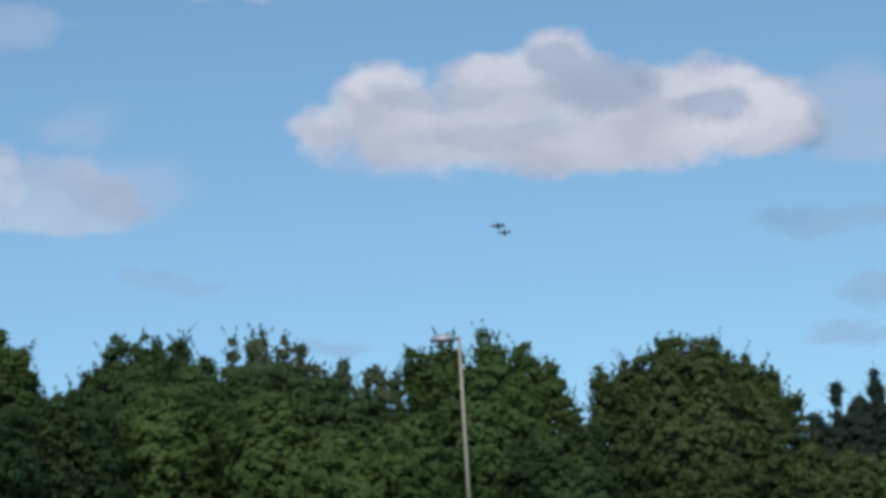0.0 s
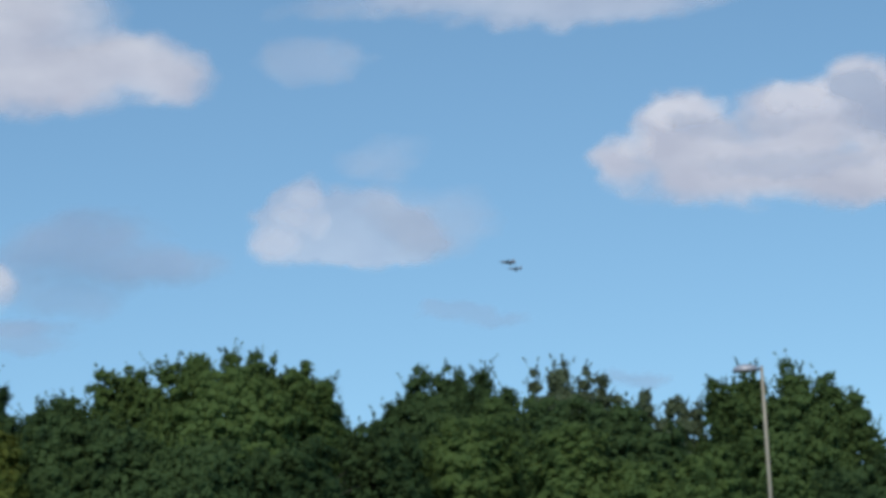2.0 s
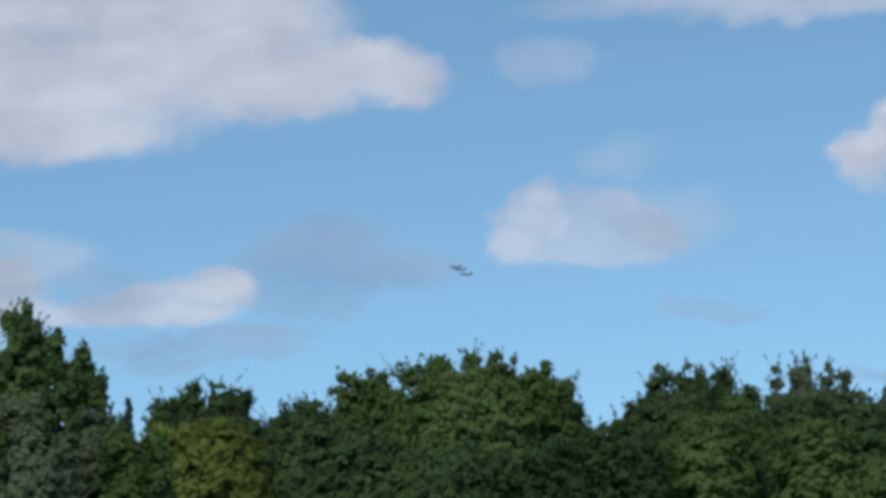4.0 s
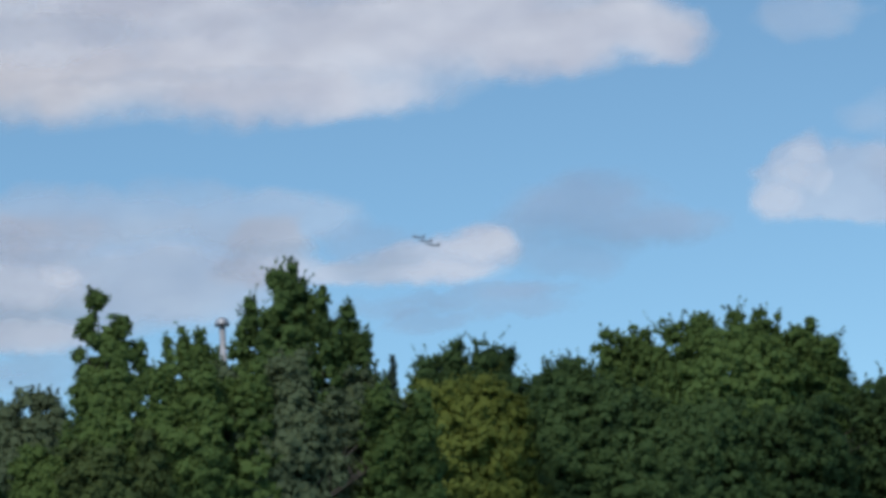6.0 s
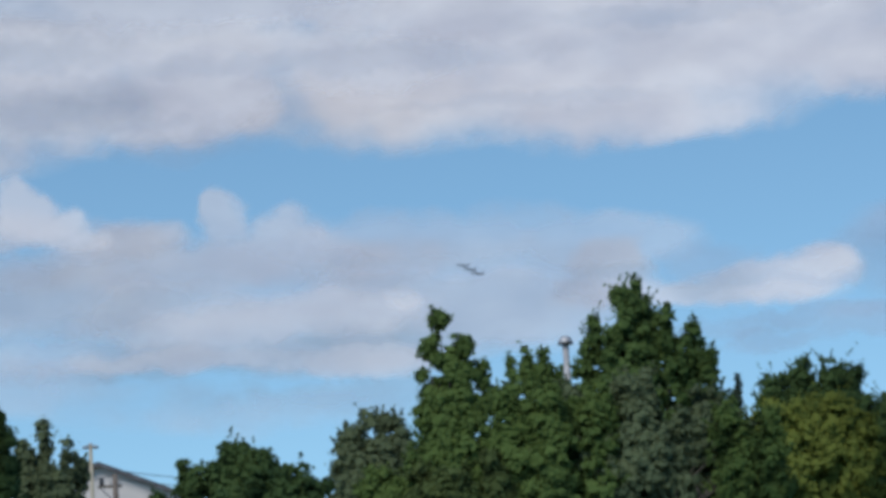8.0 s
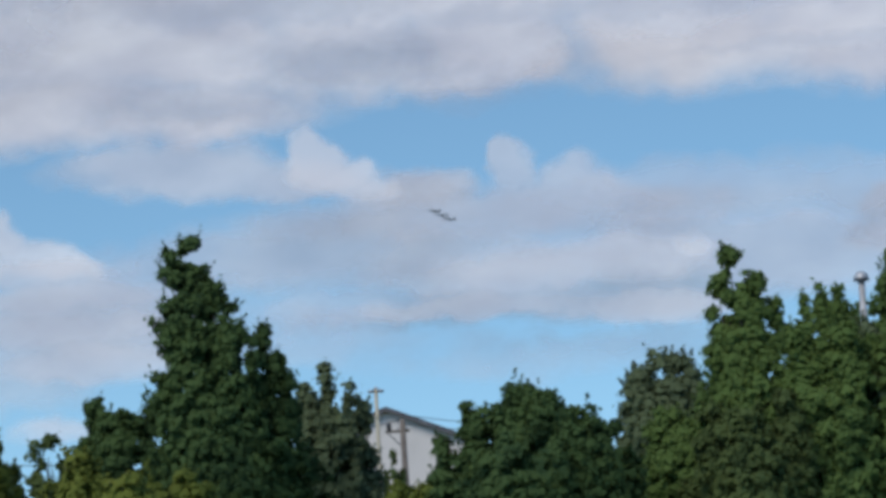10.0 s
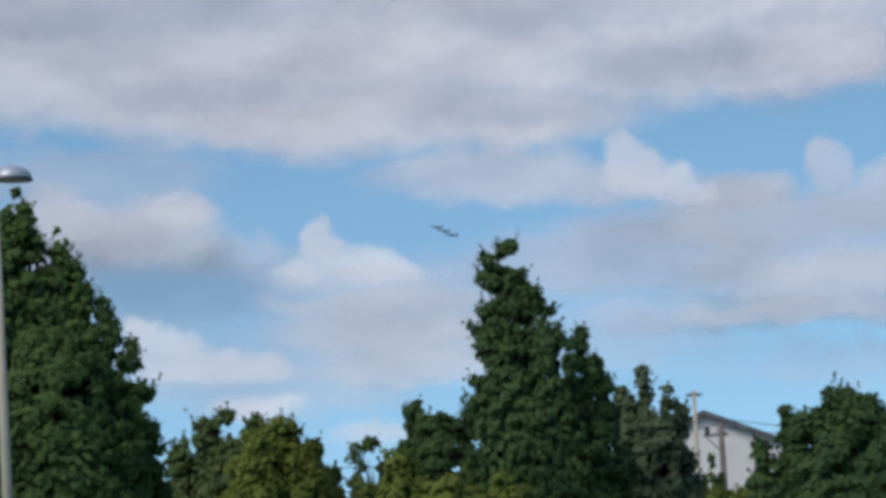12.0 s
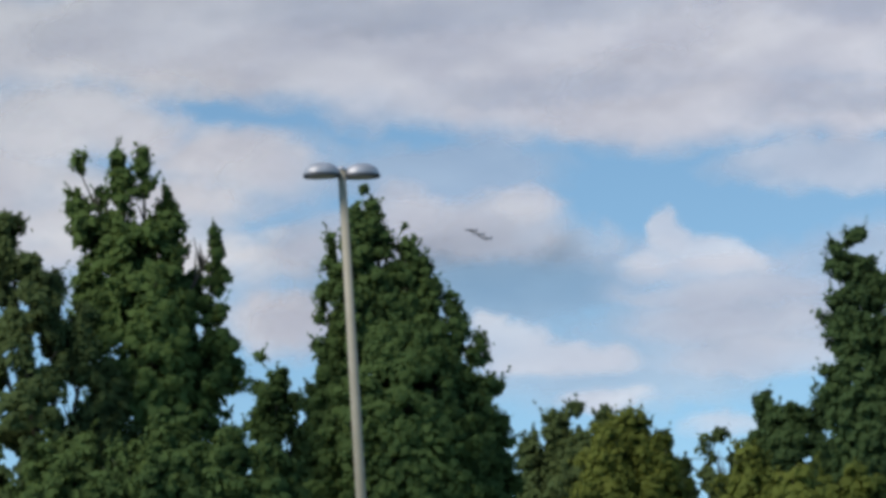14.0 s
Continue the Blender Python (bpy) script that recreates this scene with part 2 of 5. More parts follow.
    for which in np.unique(mark[mark > 0]):
        chosen = mark == which
        if chosen.sum() < 60:
            continue
        quads = np.stack([index[:-1, :-1], index[:-1, 1:], index[1:, 1:], index[1:, :-1]], -1)[chosen]
        used, inverse = np.unique(quads, return_inverse=True)
        me = bpy.data.meshes.new("cloud")
        me.from_pydata(front.reshape(-1, 3)[used].tolist(), [], inverse.reshape(-1, 4).tolist())
        att = me.attributes.new("vapour", "FLOAT", "POINT")
        att.data.foreach_set("value", density.reshape(-1)[used].astype(np.float32))
        way = me.attributes.new("billow_way", "FLOAT_VECTOR", "POINT")
        way.data.foreach_set("vector", facing.reshape(-1, 3)[used].astype(np.float32).ravel())
        me.polygons.foreach_set("use_smooth", np.ones(len(me.polygons), dtype=bool))
        me.materials.append(MAT[material])
        tagged(new("cloud", me), label, "cloud", "clouds in the sky")


build_cloud("faint grey wisp of cloud", 32, 3421.0, 12, [
    (-5.91, 5.26, 0.69, 0.23, 0.8), (-5.23, 5.10, 0.58, 0.16, 0.7)], opacity=0.3, material='shaded_vapour')
build_cloud("thin grey bank of cloud above the trees", 46, 3425.5, 12, [
    (-13.61, 7.01, 1.39, 0.69, 0.9), (-12.36, 6.48, 1.50, 0.46, 0.9), (-13.78, 5.97, 1.04, 0.46, 0.7), (-14.91, 6.49, 1.04, 0.58, 0.7)], opacity=0.32, material='shaded_vapour')
build_cloud("faint grey streak of cloud low over the trees", 60, 3420.5, 12, [
    (-16.92, 4.91, 1.04, 0.23, 0.8), (-14.97, 4.99, 1.04, 0.25, 0.7), (-15.87, 5.32, 1.85, 0.21, 0.7)], opacity=0.35, material='shaded_vapour')
build_cloud("faint grey streaks of cloud", 74, 3420.0, 12, [
    (7.49, 5.65, 1.04, 0.35, 0.8), (8.76, 5.72, 0.93, 0.28, 0.7), (8.64, 4.18, 0.81, 0.46, 0.9), (8.12, 3.30, 1.04, 0.29, 0.8),
    (-2.25, 3.68, 0.69, 0.19, 0.6)], opacity=0.4, material='shaded_vapour')
build_cloud("small mauve cloud high in the blue", 81, 3432.0, 12, [
    (-8.60, 10.55, 1.04, 0.58, 0.9)], opacity=0.3)
build_cloud("broad grey-based cloud bank, white along its lower edge", 88, 3455.0, 22, [
    (-17.36, 10.74, 3.82, 1.27, 1), (-20.30, 10.29, 3.70, 1.16, 1), (-14.43, 10.48, 2.31, 0.93, 1), (-12.67, 10.49, 1.50, 0.75, 0.9),
    (-21.75, 11.60, 4.05, 1.39, 1), (-19.17, 9.61, 2.89, 0.64, 0.8), (-15.54, 11.69, 2.66, 1.04, 1), (-11.75, 10.20, 0.93, 0.46, 0.7),
    (-24.33, 10.30, 2.89, 1.27, 1)], ragged=0.4, top=1.2, base=1.7, relief=0.7)
build_cloud("mauve-grey cloud with a pale ragged top", 102, 3436.5, 14, [
    (-3.24, 11.39, 3.01, 0.41, 0.9), (-5.58, 11.64, 2.89, 0.41, 0.8)], opacity=0.65, ragged=0.5, top=1.2, base=1.7, relief=0.7)
build_cloud("layered pale cloud sheet with soft edges", 130, 3422.5, 12, [
    (-27.59, 5.62, 2.89, 0.69, 1), (-24.39, 6.33, 1.74, 0.58, 0.9), (-29.94, 5.19, 1.39, 0.32, 0.9), (-25.88, 5.10, 3.01, 0.46, 0.9),
    (-29.31, 6.08, 1.85, 0.69, 0.7), (-22.32, 6.06, 1.62, 0.58, 0.8), (-21.44, 5.53, 1.85, 0.69, 0.7), (-24.11, 5.50, 2.89, 0.69, 0.8)], opacity=0.42, ragged=0.45)
build_cloud("heavy grey cloud bank with white billows", 144, 3432.5, 22, [
    (-35.67, 10.68, 1.74, 1.27, 1), (-33.71, 10.48, 1.74, 1.16, 1), (-31.37, 10.48, 2.31, 1.16, 1), (-29.03, 10.35, 1.74, 0.93, 1),
    (-27.60, 10.72, 0.81, 0.81, 0.9), (-33.07, 11.48, 4.63, 0.81, 1), (-28.38, 11.34, 4.05, 0.69, 1), (-34.58, 9.37, 2.66, 0.69, 0.9),
    (-37.78, 9.73, 2.89, 1.16, 1), (-24.87, 10.99, 2.31, 0.58, 0.8)], ragged=0.45, top=1.2, base=1.7, relief=0.7)
build_cloud("pale layered cumulus beyond the lamp", 158, 3420.0, 12, [
    (-41.70, 7.64, 0.93, 0.52, 1), (-42.99, 7.23, 1.85, 0.69, 0.9), (-43.90, 7.84, 0.81, 0.58, 1), (-45.07, 7.19, 1.50, 0.69, 0.8),
    (-40.34, 6.89, 1.04, 0.46, 0.6), (-46.51, 8.62, 1.50, 0.93, 0.8), (-46.16, 5.51, 1.27, 0.69, 0.9)], opacity=0.7, top=1.2, base=1.7, relief=0.7)
build_cloud("broad heavy grey cloud sheet", 165, 3465.0, 22, [
    (-44.94, 10.86, 3.01, 1.04, 1), (-42.64, 10.22, 2.89, 0.93, 1), (-39.73, 9.87, 3.24, 0.93, 1), (-43.16, 11.84, 5.21, 1.04, 1),
    (-38.50, 11.09, 3.24, 1.27, 1), (-47.79, 11.72, 3.47, 1.04, 1), (-41.91, 11.05, 1.97, 0.75, 1), (-43.77, 11.29, 1.74, 0.69, 1),
    (-35.52, 11.62, 2.89, 0.81, 0.9)], ragged=0.4, top=1.2, base=1.7, relief=0.7)
build_cloud("ragged white cumulus lit from above", 172, 3430.0, 18, [
    (-50.37, 10.00, 1.50, 0.69, 1), (-49.46, 9.68, 1.39, 0.69, 1), (-51.41, 10.08, 1.04, 0.58, 1), (-47.74, 9.05, 1.50, 0.69, 0.8),
    (-51.20, 9.62, 1.27, 0.69, 0.9), (-46.94, 8.78, 1.16, 0.58, 0.7), (-52.68, 9.89, 1.50, 0.69, 0.8), (-48.71, 8.16, 2.08, 0.69, 0.7),
    (-47.01, 7.05, 1.62, 0.58, 0.7), (-46.84, 5.66, 1.39, 0.69, 0.8), (-51.80, 8.72, 1.74, 1.04, 0.9), (-50.92, 7.55, 1.97, 1.04, 0.8),
    (-48.76, 6.78, 1.97, 0.93, 0.7), (-52.86, 7.61, 1.74, 1.39, 0.8)], material='bright_vapour', top=1.2, base=1.7, relief=0.7)
build_cloud("smooth grey cloud sheet overhead, pale at its edge", 179, 3490.0, 12, [
    (-51.36, 11.57, 3.82, 1.16, 1), (-47.98, 11.70, 4.05, 1.27, 1), (-49.18, 11.05, 3.01, 0.64, 0.7), (-46.25, 11.18, 2.31, 0.69, 0.8),
    (-47.44, 10.65, 1.74, 0.46, 0.7), (-53.20, 11.37, 2.89, 1.16, 1)], ragged=0.3, material='bright_vapour', top=1.2, base=1.7, relief=0.7)
build_cloud("thin pale veil between the cumulus", 186, 3423.5, 12, [
    (-33.36, 6.32, 3.01, 0.69, 0.8), (-23.97, 7.34, 3.47, 0.69, 0.8), (-28.69, 6.62, 4.63, 1.04, 0.9), (-19.94, 7.02, 1.74, 0.69, 1),
    (-36.16, 5.32, 2.31, 1.27, 1), (-32.30, 4.64, 2.89, 0.58, 0.6), (-26.53, 4.04, 3.47, 0.46, 0.5)], opacity=0.36, ragged=0.5)
build_cloud("thin pale veil low over the bushes", 193, 3424.0, 12, [
    (-41.06, 6.23, 3.01, 0.93, 0.9), (-37.63, 5.14, 3.47, 1.04, 0.9), (-44.53, 6.37, 2.89, 1.39, 0.9), (-39.42, 4.07, 3.01, 0.69, 0.8),
    (-32.33, 6.35, 3.01, 1.04, 0.8), (-30.68, 5.21, 3.01, 0.46, 0.8), (-43.29, 8.51, 2.89, 0.69, 0.8)], opacity=0.42, ragged=0.5)
build_cloud("long flat-based white cumulus with a lumpy crest", 301, 3429.0, 18, [
    (-2.41, 8.08, 0.67, 0.67, 0.8), (-1.04, 8.50, 1.09, 0.90, 1), (-0.02, 7.86, 1.93, 0.80, 1), (1.19, 8.48, 1.35, 1.03, 1),
    (2.62, 8.85, 0.93, 0.97, 1), (3.40, 8.34, 1.42, 1.09, 1), (5.48, 8.19, 1.61, 0.85, 1), (6.73, 7.86, 1.09, 0.71, 1),
    (2.64, 7.50, 4.38, 0.64, 1), (6.13, 7.45, 1.80, 0.54, 0.9)],
    opacity=0.97, material="vapour", ragged=0.6, warp=0.26, top=0.84, base=1.17, relief=0.55)
build_cloud("thin mauve tail of the long cumulus", 302, 3430.0, 14, [
    (8.23, 7.86, 1.42, 0.90, 0.9), (8.99, 7.34, 1.16, 0.64, 0.7)],
    opacity=0.42, material="vapour", ragged=0.6, warp=0.26, top=1.45, base=1.41, relief=0.55)
# sunlight on the crest, added as a paler sheet before the cumulus
build_cloud("sunlit crest laid over the long cumulus", 303, 3412.0, 14, [
    (-1.30, 9.04, 0.44, 0.28, 0.9), (-0.71, 9.09, 0.51, 0.26, 1), (1.00, 9.22, 0.39, 0.26, 1), (1.52, 9.17, 0.46, 0.23, 1),
    (4.60, 8.82, 0.39, 0.23, 1), (5.11, 8.62, 0.57, 0.31, 1), (6.04, 8.70, 0.80, 0.23, 1), (6.77, 8.37, 0.57, 0.31, 1),
    (7.15, 8.00, 0.46, 0.44, 0.9), (-2.09, 8.45, 0.46, 0.36, 0.7), (6.14, 7.62, 1.16, 0.28, 0.6)],
    opacity=0.59, material="bright_vapour", ragged=0.6, warp=0.26, top=1.26, base=1.69, relief=0.3)
# the hollows are only shade, put in as a darker sheet in front
build_cloud("grey sheet laid over the long cumulus as shaded hollows", 304, 3411.5, 14, [
    (3.53, 8.62, 1.35, 0.62, 1), (2.59, 9.28, 0.62, 0.46, 1), (5.77, 8.13, 0.80, 0.36, 1)],
    opacity=0.6, material="shaded_vapour", ragged=0.6, warp=0.26, top=1.12, base=1.01, relief=0.3)
# darker streaks added in front stand in for shade on the cumulus
build_cloud("soft grey streaks of shade laid over the cumulus", 305, 3411.0, 14, [
    (0.26, 8.69, 1.42, 0.31, 0.9), (1.03, 7.86, 1.93, 0.28, 0.9), (-0.90, 8.84, 0.51, 0.21, 0.8)],
    opacity=0.36, material="shaded_vapour", ragged=0.6, warp=0.26, top=1.45, base=1.25, relief=0.3)
build_cloud("small domed cumulus with a flat base", 306, 3426.5, 14, [
    (-9.00, 7.32, 0.59, 0.72, 1), (-9.55, 6.94, 0.70, 0.59, 1), (-8.26, 7.05, 1.42, 0.77, 1), (-7.05, 6.78, 1.29, 0.59, 1),
    (-8.28, 6.64, 1.80, 0.33, 1)],
    opacity=0.52, material="vapour", ragged=0.6, warp=0.26, top=0.90, base=0.93, relief=0.55)
# a paler patch laid over the dome imitates its lit knuckle
build_cloud("sunlit knuckle laid over the domed cumulus", 307, 3410.5, 14, [
    (-8.98, 7.67, 0.36, 0.33, 1), (-9.17, 7.33, 0.33, 0.33, 0.8), (-8.77, 7.19, 0.26, 0.26, 0.6), (-9.65, 6.83, 0.44, 0.36, 0.9)],
    opacity=0.34, material="bright_vapour", ragged=0.6, warp=0.26, top=1.40, base=1.58, relief=0.3)
build_cloud("faint mauve haze beside the domed cumulus", 308, 3426.0, 14, [
    (-6.38, 7.11, 1.29, 0.80, 1), (-7.24, 8.44, 0.77, 0.39, 0.5)],
    opacity=0.30, material="vapour", ragged=0.6, warp=0.26, top=1.67, base=1.41, relief=0.55)
build_cloud("low cumulus with a bright rounded top", 309, 3425.0, 14, [
    (-15.61, 6.27, 0.75, 0.51, 1), (-16.73, 6.01, 1.67, 0.49, 1), (-18.20, 5.81, 1.42, 0.28, 0.9), (-19.90, 6.62, 0.77, 0.59, 0.9),
    (-20.16, 6.05, 1.03, 0.39, 0.7)],
    opacity=0.72, material="vapour", ragged=0.6, warp=0.26, top=0.95, base=1.33, relief=0.55)
# the lit top of the low cumulus is a separate pale sheet before it
build_cloud("sunlit crown laid over the low cumulus", 310, 3410.0, 14, [
    (-15.50, 6.47, 0.54, 0.26, 1), (-15.96, 6.29, 0.64, 0.23, 0.8), (-16.57, 5.86, 1.16, 0.21, 0.7), (-24.42, 6.19, 0.33, 0.18, 0.8)],
    opacity=0.36, material="bright_vapour", ragged=0.6, warp=0.26, top=1.40, base=1.80, relief=0.3)
build_cloud("thin blue-grey sheet beside the low cumulus", 311, 3423.0, 14, [
    (-18.10, 6.50, 1.09, 0.46, 1), (-13.35, 7.06, 1.48, 0.62, 0.9), (-12.45, 6.51, 1.67, 0.33, 0.9), (-14.85, 5.30, 1.03, 0.21, 0.8),
    (-17.54, 5.16, 1.16, 0.23, 0.6)],
    opacity=0.32, material="shaded_vapour", ragged=0.6, warp=0.26, top=1.56, base=1.41, relief=0.3)
build_cloud("pale mauve sheet of cloud over the trees", 312, 3423.5, 14, [
    (-24.29, 6.71, 2.45, 0.77, 0.9), (-23.30, 5.74, 3.09, 0.77, 0.9), (-24.92, 5.13, 2.32, 0.64, 0.9), (-21.76, 6.59, 1.42, 0.64, 0.7)],
    opacity=0.4, material="vapour", ragged=0.6, warp=0.26, top=1.67, base=1.49, relief=0.55)
build_cloud("bright cumulus head on a long flat cloud", 313, 3409.5, 14, [
    (-32.22, 8.58, 0.39, 0.44, 1), (-32.03, 8.25, 0.62, 0.49, 1), (-31.47, 7.94, 0.75, 0.41, 1), (-30.90, 7.72, 0.64, 0.28, 0.8)],
    opacity=0.67, material="bright_vapour", ragged=0.6, warp=0.26, top=1.05, base=1.80, relief=0.3)
build_cloud("long flat mauve cloud under the grey bank", 314, 3429.5, 14, [
    (-34.93, 8.27, 2.45, 0.54, 0.9), (-33.08, 7.90, 2.45, 0.46, 0.9), (-36.44, 8.46, 0.77, 0.31, 0.8), (-29.96, 7.52, 1.16, 0.44, 0.7)],
    opacity=0.68, material="vapour", ragged=0.6, warp=0.26, top=1.23, base=1.41, relief=0.55)
build_cloud("bright wedge-shaped cumulus with a flat foot", 315, 3409.0, 14, [
    (-38.58, 7.25, 0.33, 0.39, 1), (-38.36, 6.88, 0.62, 0.49, 1), (-37.81, 6.58, 0.80, 0.44, 1), (-37.18, 6.37, 0.64, 0.28, 0.8),
    (-38.75, 6.49, 0.67, 0.31, 0.8)],
    opacity=0.67, material="bright_vapour", ragged=0.6, warp=0.26, top=1.05, base=1.69, relief=0.3)
build_cloud("flat layers of mauve cloud below the wedge", 316, 3406.0, 14, [
    (-37.15, 5.80, 2.57, 0.36, 0.9), (-37.07, 5.16, 2.32, 0.44, 0.8), (-36.64, 4.44, 1.93, 0.44, 0.8), (-37.71, 6.29, 1.93, 0.31, 0.8)],
    opacity=0.58, material="vapour", ragged=0.6, warp=0.26, top=1.34, base=1.41, relief=0.55)
build_cloud("soft white towers on a blue-grey bank", 317, 3427.5, 14, [
    (-28.23, 8.18, 0.33, 0.46, 1), (-28.03, 7.76, 0.54, 0.62, 1), (-26.78, 7.56, 0.80, 0.57, 0.9), (-26.17, 7.23, 0.64, 0.51, 0.8),
    (-29.27, 7.67, 0.57, 0.36, 0.8), (-29.95, 7.63, 0.51, 0.39, 0.7), (-28.37, 7.04, 4.12, 0.57, 0.8)],
    opacity=0.62, material="vapour", ragged=0.6, warp=0.26, top=0.95, base=1.41, relief=0.55)
build_cloud("pale flat cloud with a bright upper edge", 318, 3419.0, 14, [
    (-27.53, 5.77, 3.35, 0.59, 0.9), (-28.72, 5.14, 2.83, 0.28, 0.9), (-25.92, 6.01, 1.80, 0.51, 0.8), (-25.54, 4.95, 1.93, 0.33, 0.8)],
    opacity=0.55, material="vapour", ragged=0.6, warp=0.26, top=1.23, base=1.33, relief=0.55)
build_cloud("soft pale cumulus over the bushes", 319, 3418.0, 14, [
    (-42.40, 7.35, 1.80, 0.75, 0.9), (-41.70, 7.71, 0.85, 0.36, 0.9), (-43.59, 7.71, 0.71, 0.44, 0.9)],
    opacity=0.60, material="vapour", ragged=0.6, warp=0.26, top=1.12, base=1.41, relief=0.55)
build_cloud("white sloping cumulus low over the bushes", 320, 3408.5, 14, [
    (-42.25, 5.30, 0.44, 0.39, 1), (-41.86, 4.92, 0.77, 0.49, 1), (-41.13, 4.63, 1.29, 0.39, 1), (-39.87, 4.51, 0.85, 0.26, 0.7),
    (-39.90, 3.74, 0.90, 0.28, 0.8), (-37.63, 3.11, 0.77, 0.28, 0.6)],
    opacity=0.67, material="bright_vapour", ragged=0.6, warp=0.26, top=1.19, base=1.80, relief=0.3)
build_cloud("ragged bright cumulus beside the tall trees", 321, 3408.0, 14, [
    (-50.46, 10.13, 1.67, 0.46, 1), (-49.67, 9.71, 1.29, 0.57, 0.9), (-51.63, 9.65, 1.16, 0.51, 0.8)],
    opacity=0.55, material="bright_vapour", ragged=0.6, warp=0.26, top=1.26, base=1.90, relief=0.3)
build_cloud("small bright cumulus beyond the lamp", 322, 3407.5, 14, [
    (-41.36, 7.75, 0.77, 0.39, 1), (-43.82, 7.68, 1.03, 0.46, 0.8)],
    opacity=0.35, material="bright_vapour", ragged=0.6, warp=0.26, top=1.54, base=1.90, relief=0.3)
build_cloud("high pale grey bank joining the upper clouds", 323, 3480.0, 16, [
    (-29.47, 12.31, 3.35, 1.03, 1), (-25.50, 12.40, 3.35, 0.77, 1), (-21.72, 12.45, 3.22, 0.64, 1), (-28.98, 10.13, 1.93, 0.77, 0.9),
    (-27.36, 10.24, 0.77, 0.64, 0.8), (-16.67, 12.12, 3.35, 0.57, 0.9)],
    opacity=0.9, ragged=0.5, top=1.2, base=1.5, relief=0.5)
# mid-tone shade of the bank, added as thin dark streaks in front
build_cloud("soft grey streaks of shade laid over the broad bank", 324, 3411.0, 12, [
    (-25.33, 11.07, 4.25, 0.28, 1), (-18.47, 11.61, 3.35, 0.28, 1), (-21.39, 10.06, 3.09, 0.18, 0.8), (-28.90, 9.49, 1.67, 0.33, 0.8)],
    opacity=0.22, material="shaded_vapour", ragged=0.6, top=1.6, base=1.6, relief=0.3)
# shade under the heavy bank, made as a dark sheet before it
build_cloud("grey sheet laid over the heavy cloud bank as its shaded belly", 235, 3414.0, 12, [
    (-31.04, 10.23, 1.97, 0.46, 1), (-33.07, 11.43, 3.01, 0.41, 0.9), (-33.76, 9.56, 2.55, 0.41, 0.8),
    (-29.42, 9.91, 1.39, 0.29, 0.8)], opacity=0.33, material='shaded_vapour', top=1.8, base=1.9)
# a further dark layer in front, for the shaded underside of the cloud sheet
build_cloud("broad grey layer laid over the cloud sheet as its shaded belly", 242, 3413.5, 12, [
    (-41.76, 11.80, 4.40, 0.52, 1), (-40.66, 10.09, 2.78, 0.35, 0.8), (-35.06, 9.46, 1.85, 0.29, 0.6), (-31.49, 10.45, 2.31, 0.46, 0.9),
    (-44.90, 12.00, 2.89, 0.41, 0.8)], opacity=0.33, material='shaded_vapour', top=1.8, base=1.9)


# ---- trees ----
def leaf_mesh(name, centres, outward, spray, size, material, rng, slim=0.5):
    """Leaves: one bent four-cornered blade at each centre, turned at random about its outward way."""
    n = len(centres)
    d = outward + rng.normal(0, 0.35, (n, 3))
    d /= np.linalg.norm(d, axis=1)[:, None] + 1e-9
    side = np.cross(d, rng.normal(0, 1, (n, 3)))
    side /= np.linalg.norm(side, axis=1)[:, None] + 1e-9
    along = np.cross(side, d)
    ln = (size * rng.uniform(0.65, 1.35, n))[:, None]
    wd = ln * slim
    v = np.stack([centres - along * ln * 0.5, centres + side * wd * 0.5 + d * ln * 0.08,
                  centres + along * ln * 0.5, centres - side * wd * 0.5 + d * ln * 0.08], 1)
    me = bpy.data.meshes.new(name)
    me.vertices.add(4 * n)
    me.vertices.foreach_set("co", v.reshape(-1).astype(np.float32))
    me.loops.add(4 * n)
    me.loops.foreach_set("vertex_index", np.arange(4 * n, dtype=np.int32))
    me.polygons.add(n)
    me.polygons.foreach_set("loop_start", np.arange(0, 4 * n, 4, dtype=np.int32))
    me.update(calc_edges=True)
    way = spray + rng.normal(0, 0.12, (n, 3))
    way /= np.linalg.norm(way, axis=1)[:, None] + 1e-9
    att = me.attributes.new("spray_way", "FLOAT_VECTOR", "FACE")
    att.data.foreach_set("vector", way.astype(np.float32).ravel())
    me.materials.append(MAT[material])
    return me


def lobe_radius(lobe, z):
    """The half width of a lobe (dx, dy, top, half width, bottom, pointedness) at the height z."""
    dx, dy, top, half, bottom, point = lobe
    s = np.clip((z - bottom) / (top - bottom), 0, 1)
    return half * np.minimum(1, np.sqrt(s / 0.12 + 0.55)) * (1 - s) ** (point + 0.02) * ((z > bottom - 0.3) & (z < top))


def lattice(p, seed):
    """Smooth random relief at points p (n, 3), about -0.5 to 0.5."""
    table = np.random.RandomState(seed).rand(64, 64, 64)
    i = np.floor(p).astype(int)
    f = p - i
    f = f * f * (3 - 2 * f)
    total = 0
    for a in (0, 1):
        for b in (0, 1):
            for c in (0, 1):
                w = (f[:, 0] if a else 1 - f[:, 0]) * (f[:, 1] if b else 1 - f[:, 1]) * (f[:, 2] if c else 1 - f[:, 2])
                total = total + w * table[(i[:, 0] + a) % 64, (i[:, 1] + b) % 64, (i[:, 2] + c) % 64]
    return total - 0.5


